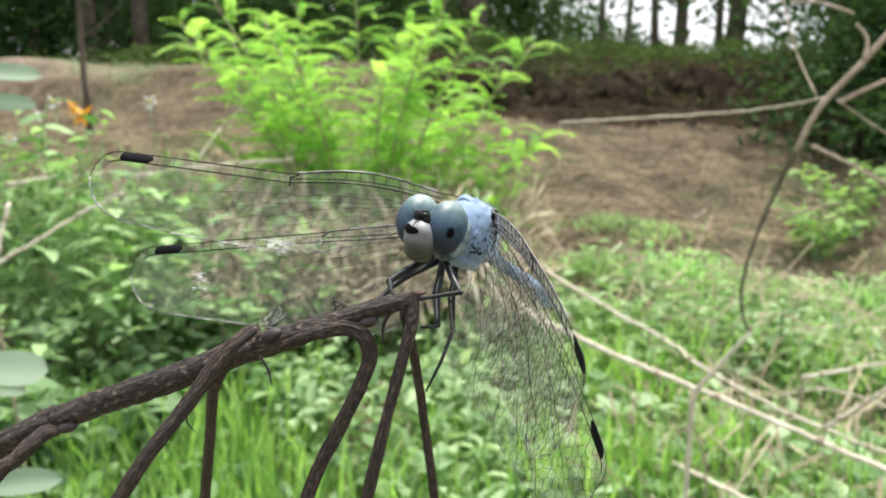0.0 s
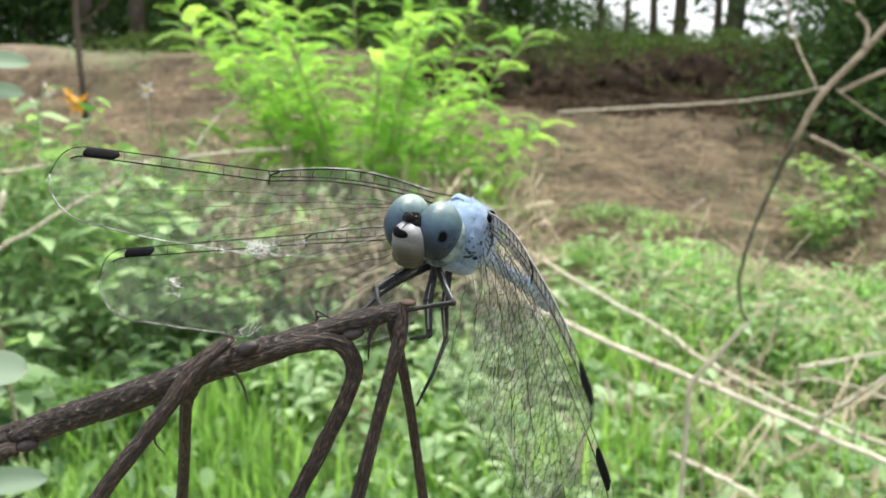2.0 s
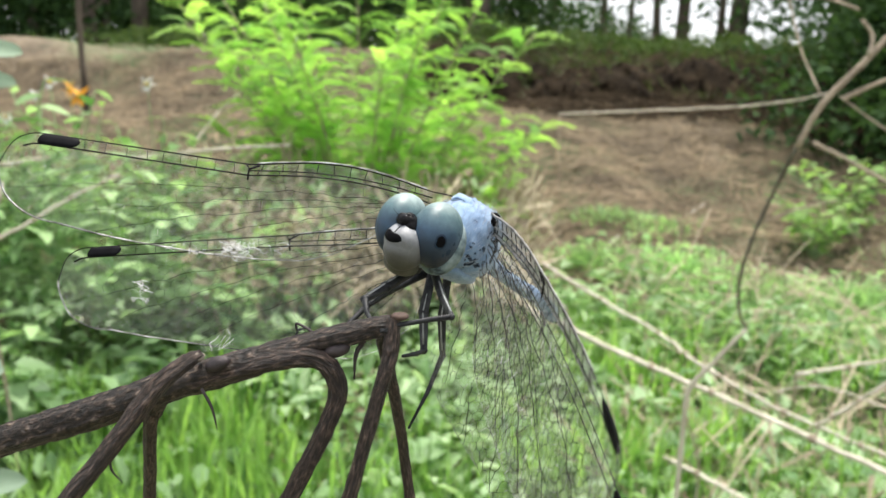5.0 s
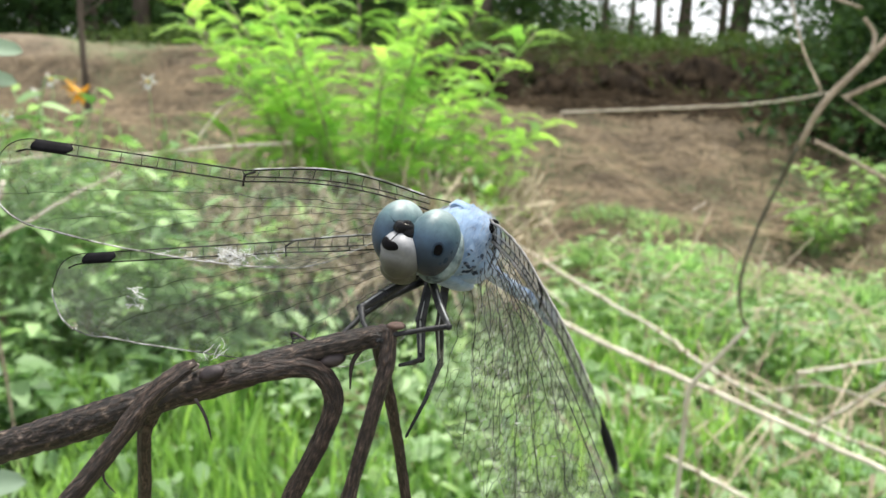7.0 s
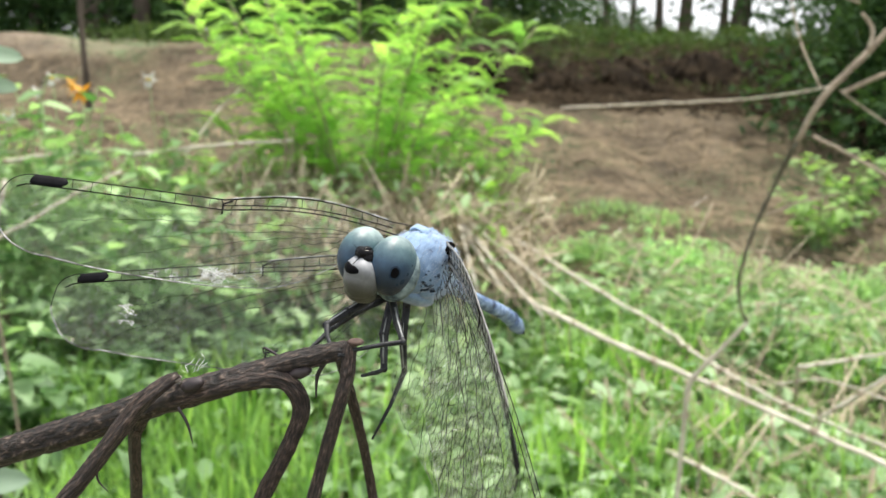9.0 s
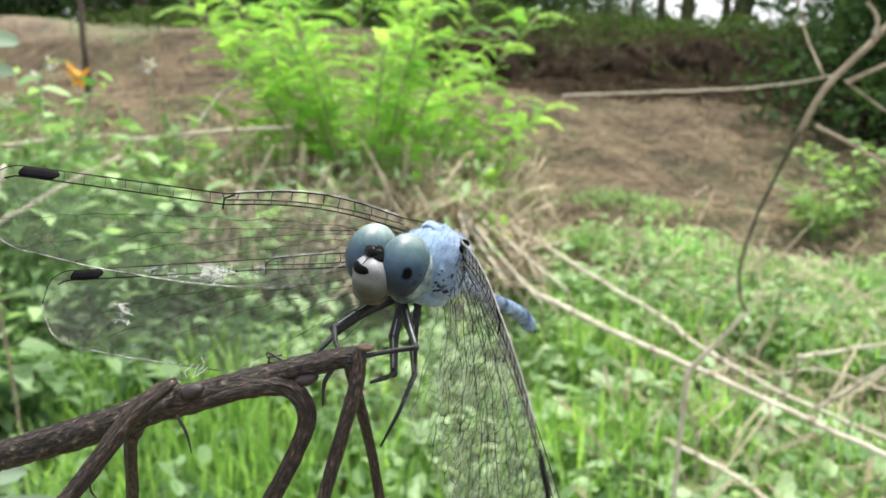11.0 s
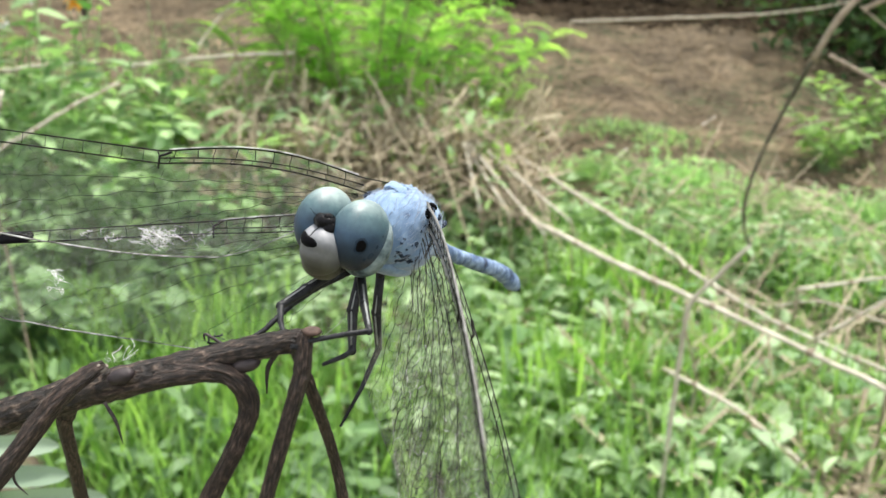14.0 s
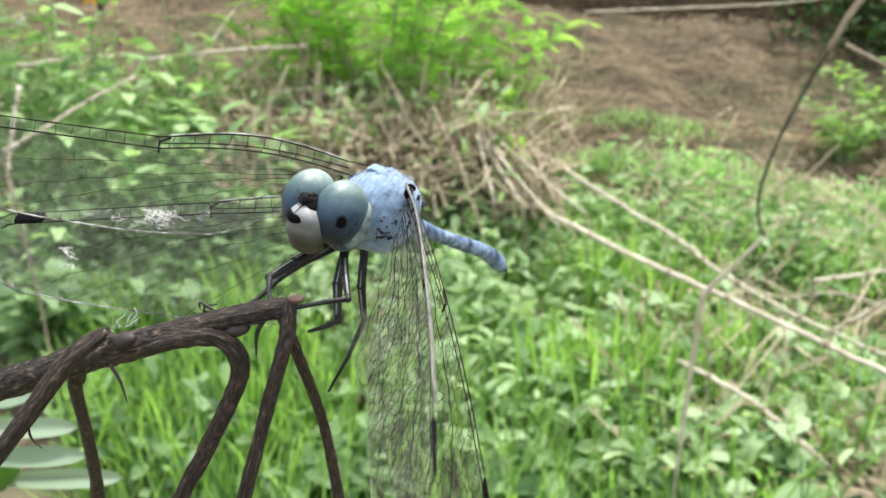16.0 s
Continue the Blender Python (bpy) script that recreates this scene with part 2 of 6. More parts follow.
def leaf_material(name, dark, light, through, share=0.4, rough=0.55, island=False, scale=30.0, spec=0.3, patch=(0.75, 1.15)):
    """A leaf: gloss on top, light shining through, hue varied leaf by leaf."""
    m, n, l, b = material(name)
    t, r = noise_ramp(n, l, scale, [(0.3, (patch[0],) * 3), (0.7, (patch[1],) * 3)])
    if island:
        g = n.new("ShaderNodeNewGeometry")
        pick = g.outputs["Random Per Island"]
    else:
        g = n.new("ShaderNodeObjectInfo")
        pick = g.outputs["Random"]
    base = mixed(n, l, "MIX", pick, dark, light)
    base = mixed(n, l, "MULTIPLY", 1.0, base, r.outputs[0])
    l.new(base, b.inputs["Base Color"])
    b.inputs["Roughness"].default_value, b.inputs["Specular IOR Level"].default_value = rough, spec
    tr = n.new("ShaderNodeBsdfTranslucent")
    l.new(mixed(n, l, "MULTIPLY", 1.0, base, through), tr.inputs[0])
    mx = n.new("ShaderNodeMixShader")
    mx.inputs[0].default_value = share
    l.new(b.outputs[0], mx.inputs[1])
    l.new(tr.outputs[0], mx.inputs[2])
    l.new(mx.outputs[0], n["Material Output"].inputs[0])
    return m


M_FROND = leaf_material("feathery_leaf", (0.17, 0.37, 0.085), (0.47, 0.73, 0.20), (1.3, 1.35, 0.8), 0.6)
M_BROAD = leaf_material("broad_leaf", (0.085, 0.19, 0.055), (0.47, 0.66, 0.33), (1.15, 1.3, 0.8), 0.4, rough=0.5, spec=0.35)
M_LIME = leaf_material("lime_blade", (0.12, 0.27, 0.05), (0.40, 0.62, 0.17), (1.25, 1.35, 0.8), 0.5, island=True)
M_GRASS = leaf_material("grass_blade", (0.05, 0.13, 0.03), (0.35, 0.58, 0.15), (1.25, 1.35, 0.85), 0.5, island=True)
M_MEADOW = leaf_material("meadow_blade", (0.20, 0.36, 0.14), (0.47, 0.68, 0.34), (1.25, 1.3, 0.85), 0.5, island=True, scale=2.6, patch=(0.6, 1.3))
M_COVER = leaf_material("ground_cover_leaf", (0.165, 0.29, 0.12), (0.47, 0.61, 0.36), (1.2, 1.3, 0.85), 0.38, island=True, rough=0.5, spec=0.3)
# Darker copies of the weed and cover leaves, with shade put into their colour.
M_SHADE = leaf_material("shaded_leaf", (0.05, 0.115, 0.04), (0.25, 0.39, 0.18), (1.15, 1.3, 0.8), 0.35, rough=0.5)
M_SHADE_COVER = leaf_material("shaded_cover_leaf", (0.05, 0.115, 0.04), (0.25, 0.39, 0.18), (1.15, 1.3, 0.8), 0.35, island=True, rough=0.5)
M_SLIP = leaf_material("slope_shrub_leaf", (0.12, 0.25, 0.06), (0.35, 0.53, 0.17), (1.2, 1.3, 0.8), 0.45)
M_PALE = leaf_material("pale_leaf", (0.24, 0.33, 0.24), (0.35, 0.45, 0.34), (1.1, 1.3, 0.8), 0.3, rough=0.4, scale=300.0)
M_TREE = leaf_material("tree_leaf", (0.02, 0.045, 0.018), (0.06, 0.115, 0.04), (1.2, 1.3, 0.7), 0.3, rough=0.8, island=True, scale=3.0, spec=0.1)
M_WEED = leaf_material("weed_leaf", (0.155, 0.29, 0.12), (0.455, 0.60, 0.37), (1.2, 1.3, 0.85), 0.38, rough=0.5, spec=0.3)
M_BANK = leaf_material("bank_leaf", (0.035, 0.07, 0.025), (0.12, 0.17, 0.06), (1.2, 1.3, 0.7), 0.3, rough=0.8, island=True, scale=3.0, spec=0.1)
# Tree shade over the bank is put into this near-black earth colour.
M_EARTH = plain("shaded_bank_earth", [(0.3, (0.006, 0.0045, 0.003)), (0.5, (0.019, 0.014, 0.009)), (0.75, (0.055, 0.040, 0.025))], 6, 0.95, 1.0, 0.10, spec=0.05)
M_THICK = leaf_material("shrub_leaf", (0.095, 0.20, 0.065), (0.36, 0.54, 0.24), (1.15, 1.3, 0.8), 0.4, island=True, rough=0.5, spec=0.35)
M_STRAW = leaf_material("straw", (0.20, 0.16, 0.105), (0.64, 0.55, 0.40), (1.0, 1.0, 0.9), 0.15, rough=0.7, island=True)
M_WHITE = leaf_material("white_petal", (0.6, 0.62, 0.6), (0.78, 0.78, 0.76), (1, 1, 1), 0.3)
M_ORANGE = leaf_material("orange_petal", (0.75, 0.34, 0.03), (0.85, 0.46, 0.05), (1, 1, 1), 0.3)
M_YELLOW = plain("flower_middle", [(0.3, (0.35, 0.25, 0.04)), (0.7, (0.6, 0.45, 0.08))], 300, 0.7, 0.5, 0.002)
M_SLOPE = leaf_material("cut_grass", (0.07, 0.052, 0.031), (0.34, 0.265, 0.17), (1.0, 1.0, 0.9), 0.15, rough=0.8, island=True, scale=2.2, patch=(0.45, 1.45))
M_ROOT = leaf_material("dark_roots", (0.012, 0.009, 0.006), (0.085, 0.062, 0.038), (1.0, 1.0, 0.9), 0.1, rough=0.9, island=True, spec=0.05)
M_CANE = plain("dry_cane", [(0.25, (0.33, 0.285, 0.22)), (0.55, (0.55, 0.50, 0.41)), (0.8, (0.72, 0.67, 0.58))], 25, 0.65, 0.5, 0.002)
M_TWIG = plain("grey_twig", [(0.25, (0.14, 0.11, 0.078)), (0.55, (0.32, 0.26, 0.19)), (0.8, (0.50, 0.43, 0.34))], 40, 0.75, 0.6, 0.002)
M_GREENTWIG = plain("olive_twig", [(0.3, (0.035, 0.034, 0.018)), (0.7, (0.11, 0.10, 0.055))], 60, 0.7, 0.5, 0.002)
M_PITH = plain("pale_broken_bark", [(0.3, (0.07, 0.058, 0.05)), (0.7, (0.30, 0.26, 0.22))], 1800, 0.8, 0.6, 0.0002)
M_TRUNK = plain("tree_bark", [(0.3, (0.04, 0.033, 0.026)), (0.6, (0.11, 0.09, 0.07)), (0.8, (0.21, 0.18, 0.145))], 9, 0.85, 0.8, 0.03, stretch=(1, 1, 0.25), spec=0.15)
def bark_material(name, stops):
    """Dark furrowed bark, its grain along the stem (UV: round it, along it in centimetres)."""
    m, n, l, b = material(name)
    t, r = noise_ramp(n, l, 1.0, stops, 10, "UV", (20, 15, 1))
    t2, r2 = noise_ramp(n, l, 1.0, [(0.3, (0.42, 0.38, 0.36)), (0.7, (1.45, 1.4, 1.35))], 5, "UV", (2, 3, 1))
    l.new(mixed(n, l, "MULTIPLY", 1.0, r.outputs[0], r2.outputs[0]), b.inputs["Base Color"])
    b.inputs["Roughness"].default_value = 0.52
    bump(n, l, t.outputs["Fac"], b, 1.0, 0.0005)
    return m


M_BARK = bark_material("stem_bark", [(0.34, (0.004, 0.003, 0.0024)), (0.47, (0.014, 0.0098, 0.008)), (0.58, (0.060, 0.042, 0.033)), (0.68, (0.25, 0.20, 0.16))])
M_TWIGBARK = bark_material("twig_bark", [(0.34, (0.007, 0.0044, 0.0034)), (0.48, (0.025, 0.0155, 0.012)), (0.60, (0.092, 0.063, 0.049)), (0.72, (0.23, 0.18, 0.15))])
M_STUB = plain("broken_wood", [(0.3, (0.024, 0.014, 0.011)), (0.7, (0.10, 0.062, 0.047))], 2500, 0.8, 0.6, 0.0002)
M_BUD = plain("bud_scale", [(0.3, (0.012, 0.008, 0.009)), (0.7, (0.045, 0.032, 0.033))], 1800, 0.6, 0.5, 0.0002)


def ground_material():
    m, n, l, b = material("ground")
    t, r = noise_ramp(n, l, 5, [(0.3, (0.06, 0.048, 0.032)), (0.5, (0.14, 0.11, 0.074)), (0.72, (0.26, 0.21, 0.145))], 10, rough=0.7)
    t2, r2 = noise_ramp(n, l, 1.3, [(0.35, (0.05, 0.10, 0.03)), (0.65, (0.11, 0.16, 0.06))], 8)
    t3, r3 = noise_ramp(n, l, 0.9, [(0.44, (0, 0, 0)), (0.62, (1, 1, 1))], 5)
    l.new(mixed(n, l, "MIX", r3.outputs[0], r.outputs[0], r2.outputs[0]), b.inputs["Base Color"])
    b.inputs["Roughness"].default_value = 0.95
    bump(n, l, t.outputs["Fac"], b, 0.8, 0.05)
    return m


M_GROUND = ground_material()

# ---- the ground ----
PROFILE = ((-60, -1.5), (-3, -0.1), (0, 0), (2, 0.03), (3, 0.17), (3.5, 0.28), (4.2, 0.44), (5.2, 0.70), (6.8, 1.17), (7.6, 1.40),
           (8.3, 1.80), (9.5, 1.98), (15, 2.3), (25, 3.2), (32, 4.0), (60, 5.0), (900, 12))


def height(x, y):
    d = math.hypot(x * 0.6, y) if y > 0 else y
    z = float(np.interp(d, [p[0] for p in PROFILE], [p[1] for p in PROFILE]))
    k = min(1.0, max(0.0, (d - 1.0) / 4))
    z += (0.03 + 0.12 * k) * noise.noise(Vector((x * 0.8, y * 0.8, 0.3))) + 0.03 * noise.noise(Vector((x * 3.5, y * 3.5, 7.7)))
    return z


def build_ground():
    steps = np.concatenate([np.linspace(0, 12, 97), np.geomspace(12.5, 900, 40)])
    xs = np.concatenate([-steps[:0:-1], steps])
    ys = np.concatenate([-np.geomspace(900, 1, 20), steps])
    verts = [(x, y, height(x, y)) for y in ys for x in xs]
    w = len(xs)
    faces = [(j * w + i, j * w + i + 1, (j + 1) * w + i + 1, (j + 1) * w + i) for j in range(len(ys) - 1) for i in range(w - 1)]
    ob = new("ground", pydata("ground", verts, faces, M_GROUND, True))
    tagged(ob, "brown sloping ground with soil and dry litter", "ground", kind="structure")


build_ground()


# ---- leaves, blades and straws ----
def leaf_mesh(name, mat, length, width, curl=0.15, fold=0.12, steps=6, blunt=0.6):
    """One leaf from the origin along +y, its face up."""
    bm = bmesh.new()
    rows = []
    for k in range(steps + 1):
        t = k / steps
        w = width * 0.5 * math.sin(math.pi * t ** blunt) ** 0.8 if 0 < t < 1 else 0.02 * width
        y, z = length * t, -curl * length * t * t
        rows.append([bm.verts.new((sx * w, y, z + abs(sx) * fold * w)) for sx in (-1, 0, 1)])
    for a, b in zip(rows, rows[1:]):
        for k in range(2):
            bm.faces.new((a[k], a[k + 1], b[k + 1], b[k]))
    return mesh_of(name, bm, mat)


def feather_mesh(name, mat, rr, pairs=9):
    """A once-feathered leaf 1 m long along +y, to be scaled: oval leaflets in pairs."""
    bm = bmesh.new()

    def spine(t):
        return Vector((0.04 * math.sin(3 * t), t, 0.16 * math.sin(2.4 * t) - 0.34 * t * t))

    tube(bm, [spine(k / 8) for k in range(9)], lerps([0.012, 0.005], 9), 4)

    def leaflet(o, d, ll):
        n = d.cross(Vector((0, 0, 1))).normalized()
        up = n.cross(d)
        rows = []
        for t, w in ((0, 0.02), (0.25, 0.17), (0.55, 0.22), (0.85, 0.14), (1.0, 0.02)):
            c = o + d * ll * t - Vector((0, 0, 0.16 * ll * t * t))
            rows.append([bm.verts.new(c + n * ll * w * q + up * abs(q) * 0.05 * ll) for q in (-1, 0, 1)])
        for a, b in zip(rows, rows[1:]):
            for k in range(2):
                bm.faces.new((a[k], a[k + 1], b[k + 1], b[k]))

    for k in range(pairs):
        t = 0.14 + 0.84 * k / (pairs - 1)
        ll = (0.125 + 0.06 * math.sin(math.pi * (0.15 + 0.75 * t))) * rr.uniform(0.88, 1.1)
        for sx in (-1, 1):
            leaflet(spine(t), Vector((sx, 0.40 + 0.3 * t, rr.uniform(-0.1, 0.35))).normalized(), ll)
    leaflet(spine(1.0), Vector((0, 1, -0.4)).normalized(), 0.2)
    return mesh_of(name, bm, mat)


def turn_to(d, roll=0.0):
    """Turns +y to d, with +z as near up as it goes."""
    d = Vector(d).normalized()
    z = Vector((0, 0, 1))
    x = d.cross(z)
    x = Vector((1, 0, 0)) if x.length < 1e-4 else x.normalized()
    z = x.cross(d)
    return Matrix((x, d, z)).transposed().to_4x4() @ Matrix.Rotation(roll, 4, "Y")


def blades(name, label, mat, count, place, tall, wide, lean, seed, category="grass"):
    """Grass: bent three-step blades, all of one patch in one mesh."""
    rr = random.Random(seed)
    verts, faces = [], []
    while count:
        p = place(rr)
        if p is None:
            continue
        count -= 1
        x, y = p
        z = height(x, y) - 0.01
        h, w, az, bend = rr.uniform(*tall), rr.uniform(*wide), rr.uniform(0, 6.283), rr.uniform(*lean)
        d = Vector((math.cos(az), math.sin(az), 0))
        sd = Vector((-d.y, d.x, 0))
        b = len(verts)
        for k, ww in ((0, 1), (0.4, 0.9), (0.75, 0.6)):
            c = Vector((x, y, z)) + d * (bend * h * k * k) + Vector((0, 0, h * k * (1 - 0.3 * bend * k)))
            verts += [tuple(c - sd * w * ww * 0.5), tuple(c + sd * w * ww * 0.5)]
        verts.append(tuple(Vector((x, y, z)) + d * bend * h + Vector((0, 0, h * (1 - 0.3 * bend)))))
        faces += [(b, b + 1, b + 3, b + 2), (b + 2, b + 3, b + 5, b + 4), (b + 4, b + 5, b + 6)]
    ob = new(name, pydata(name, verts, faces, mat))
    return tagged(ob, label, category, kind="stuff")


def scatter_leaves(name, label, mat, count, place, size, tilt, seed, category, aspect=0.5):
    """Loose six-sided leaves, folded on the midrib, in one mesh."""
    rr = random.Random(seed)
    verts, faces = [], []
    while count:
        p = place(rr)
        if p is None:
            continue
        count -= 1
        s, az, el = rr.uniform(*size), rr.uniform(0, 6.283), rr.gauss(*tilt)
        d = Vector((math.cos(az) * math.cos(el), math.sin(az) * math.cos(el), math.sin(el)))
        m = Matrix.Translation(p) @ turn_to(d, rr.uniform(-0.6, 0.6))
        w = s * aspect * rr.uniform(0.8, 1.2)
        b = len(verts)
        for x, y, z in ((0, 0, 0), (-0.42, 0.3, 0.10), (0, 0.35, 0), (0.42, 0.3, 0.10), (-0.36, 0.7, 0.06), (0, 0.7, -0.05), (0.36, 0.7, 0.06), (0, 1, -0.14)):
            verts.append(tuple(m @ Vector((x * w, y * s, z * s))))
        faces += [(b, b + 2, b + 1), (b, b + 3, b + 2), (b + 1, b + 2, b + 5, b + 4), (b + 2, b + 3, b + 6, b + 5), (b + 4, b + 5, b + 7), (b + 5, b + 6, b + 7)]
    ob = new(name, pydata(name, verts, faces, mat))
    return tagged(ob, label, category, kind="stuff")


def straws(name, label, mat, count, place, length, radius, seed, lift=0.01, steep=0.12):
    rr = random.Random(seed)
    verts, faces = [], []
    for _ in range(count):
        x, y = place(rr)
        ll, az, r = rr.uniform(*length), rr.uniform(0, 6.283), rr.uniform(*radius)
        d = Vector((math.cos(az), math.sin(az), 0))
        sd = Vector((-d.y, d.x, 0)) * r
        up = Vector((0, 0, r))
        e = 0.5 * ll
        b = len(verts)
        s = rr.gauss(0, steep)
        for k in (-1, 0, 1):
            c = Vector((x, y, 0)) + d * e * k
            c.z = height(c.x, c.y) + lift + rr.uniform(0, lift) + (0.05 * ll if k == 0 else 0) + max(0, s * k * e)
            verts += [tuple(c - sd), tuple(c + up), tuple(c + sd)]
        for q in (b, b + 3):
            faces += [(q, q + 1, q + 4, q + 3), (q + 1, q + 2, q + 5, q + 4), (q + 2, q, q + 3, q + 5)]
    ob = new(name, pydata(name, verts, faces, mat))
    return tagged(ob, label, "dry grass", kind="stuff")


# ---- the dragonfly ----
def dragonfly_materials():
    out = {}
    # chalky blue bloom with dark specks
    m, n, l, b = material("chalky_blue")
    t, r = noise_ramp(n, l, 900, [(0.3, (0.115, 0.20, 0.335)), (0.7, (0.225, 0.34, 0.50))], 9, stretch=(2.2, 1.0, 0.6))
    t2, r2 = noise_ramp(n, l, 650, [(0.27, (0.16, 0.18, 0.24)), (0.36, (0.85, 0.87, 0.9)), (0.62, (1.08, 1.06, 1.03))], 8)
    l.new(mixed(n, l, "MULTIPLY", 1.0, r.outputs[0], r2.outputs[0]), b.inputs["Base Color"])
    b.inputs["Roughness"].default_value = 0.75
    b.inputs["Sheen Weight"].default_value = 0.4
    bump(n, l, t.outputs["Fac"], b, 0.5, 0.0003)
    out["blue"] = m
    # the abdomen: the same bloom, worn through in blotches
    m, n, l, b = material("worn_blue")
    t, r = noise_ramp(n, l, 700, [(0.34, (0.022, 0.035, 0.07)), (0.48, (0.09, 0.15, 0.27)), (0.66, (0.30, 0.41, 0.57))], 8)
    l.new(r.outputs[0], b.inputs["Base Color"])
    b.inputs["Roughness"].default_value = 0.7
    bump(n, l, t.outputs["Fac"], b, 0.9, 0.0003)
    out["worn"] = m
    out["costa"] = plain("wing_edge", [(0.3, (0.07, 0.067, 0.06)), (0.5, (0.16, 0.155, 0.148)), (0.7, (0.28, 0.275, 0.265))], 1100, 0.5, 0.5, 0.0002)
    out["fuzz"] = plain("pale_fuzz", [(0.3, (0.26, 0.33, 0.44)), (0.7, (0.42, 0.48, 0.58))], 1500, 0.7, 0.3, 0.0001)
    # eye: pale dome over slate-blue lower half; top light and low shade painted in
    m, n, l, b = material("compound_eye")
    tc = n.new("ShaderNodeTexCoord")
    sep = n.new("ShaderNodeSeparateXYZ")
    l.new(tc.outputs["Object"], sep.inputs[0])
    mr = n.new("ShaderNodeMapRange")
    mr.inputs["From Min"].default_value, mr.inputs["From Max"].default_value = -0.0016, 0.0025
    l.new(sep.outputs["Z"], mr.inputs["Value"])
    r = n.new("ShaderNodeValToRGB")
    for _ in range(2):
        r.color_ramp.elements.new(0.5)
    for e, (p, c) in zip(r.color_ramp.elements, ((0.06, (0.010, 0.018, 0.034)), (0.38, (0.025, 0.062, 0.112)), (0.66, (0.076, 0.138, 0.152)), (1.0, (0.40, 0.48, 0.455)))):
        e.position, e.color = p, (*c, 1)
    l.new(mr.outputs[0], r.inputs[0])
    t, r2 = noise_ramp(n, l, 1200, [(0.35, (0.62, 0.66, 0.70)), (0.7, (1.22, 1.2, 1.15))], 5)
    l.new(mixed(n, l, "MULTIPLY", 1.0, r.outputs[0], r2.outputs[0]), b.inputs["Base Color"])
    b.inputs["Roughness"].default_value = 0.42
    vo = n.new("ShaderNodeTexVoronoi")
    vo.inputs["Scale"].default_value = 16000
    l.new(tc.outputs["Object"], vo.inputs["Vector"])
    bump(n, l, vo.outputs["Distance"], b, 0.25, 0.00004)
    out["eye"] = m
    # face: ivory above, olive below, the shade underneath put into the colour
    m, n, l, b = material("ivory_face")
    tc = n.new("ShaderNodeTexCoord")
    sep = n.new("ShaderNodeSeparateXYZ")
    l.new(tc.outputs["Object"], sep.inputs[0])
    mr = n.new("ShaderNodeMapRange")
    mr.inputs["From Min"].default_value, mr.inputs["From Max"].default_value = -0.0022, -0.0003
    l.new(sep.outputs["Z"], mr.inputs["Value"])
    t, r = noise_ramp(n, l, 1500, [(0.3, (0.72, 0.73, 0.75)), (0.7, (1.08, 1.08, 1.08))], 6)
    two = mixed(n, l, "MIX", mr.outputs[0], (0.055, 0.053, 0.038), (0.255, 0.265, 0.28))
    l.new(mixed(n, l, "MULTIPLY", 1.0, two, r.outputs[0]), b.inputs["Base Color"])
    b.inputs["Roughness"].default_value = 0.5
    bump(n, l, t.outputs["Fac"], b, 0.5, 0.0001)
    out["ivory"] = m
    out["black"] = plain("black_chitin", [(0.3, (0.002, 0.002, 0.0025)), (0.7, (0.006, 0.006, 0.007))], 2500, 0.5, 0.3, 0.0001, spec=0.05)
    out["pupil"] = plain("slate_eye_ring", [(0.3, (0.014, 0.026, 0.045)), (0.7, (0.022, 0.042, 0.07))], 2500, 0.5, 0.3, 0.0001, spec=0.2)
    out["cheek"] = plain("pale_cheek", [(0.36, (0.035, 0.05, 0.06)), (0.48, (0.13, 0.18, 0.19)), (0.7, (0.27, 0.33, 0.33))], 1300, 0.5, 0.4, 0.0002, spec=0.3)
    out["gloss"] = plain("glossy_black", [(0.3, (0.002, 0.002, 0.0025)), (0.7, (0.006, 0.006, 0.007))], 1500, 0.16, 0.6, 0.0002, spec=0.12)
    out["dirt"] = plain("dark_stain", [(0.35, (0.012, 0.015, 0.024)), (0.6, (0.04, 0.055, 0.085)), (0.75, (0.09, 0.13, 0.19))], 2600, 0.8, 0.4, 0.0001, spec=0.1)
    out["mouth"] = plain("olive_mouthparts", [(0.3, (0.03, 0.029, 0.02)), (0.7, (0.085, 0.08, 0.057))], 1500, 0.5, 0.3, 0.0001)
    out["leg"] = plain("dark_leg", [(0.35, (0.007, 0.0075, 0.009)), (0.7, (0.028, 0.03, 0.034))], 2500, 0.5, 0.4, 0.0001, spec=0.3)
    out["stripe"] = plain("pale_leg_stripe", [(0.3, (0.17, 0.18, 0.18)), (0.7, (0.30, 0.31, 0.30))], 2500, 0.6, 0.3, 0.0001)
    out["grey"] = plain("grey_bloom", [(0.3, (0.16, 0.20, 0.26)), (0.7, (0.42, 0.46, 0.50))], 900, 0.8, 0.6, 0.0002)
    out["vein"] = plain("wing_vein", [(0.3, (0.004, 0.004, 0.0035)), (0.7, (0.014, 0.012, 0.010))], 1500, 0.5, 0.2, 0.0001, spec=0.12)
    out["stigma"] = plain("black_wing_spot", [(0.3, (0.003, 0.003, 0.0035)), (0.7, (0.010, 0.010, 0.012))], 1500, 0.6, 0.2, 0.0001, spec=0.06)
    out["silk"] = plain("white_silk", [(0.3, (0.70, 0.70, 0.70)), (0.7, (0.85, 0.85, 0.85))], 2000, 0.5, 0.2, 0.0001)
    # hind margin with its sky glints painted as pale colour
    out["margin"] = plain("glint_wing_margin", [(0.35, (0.04, 0.038, 0.034)), (0.5, (0.20, 0.20, 0.19)), (0.68, (0.60, 0.60, 0.60))], 1400, 0.3, 0.3, 0.0001)
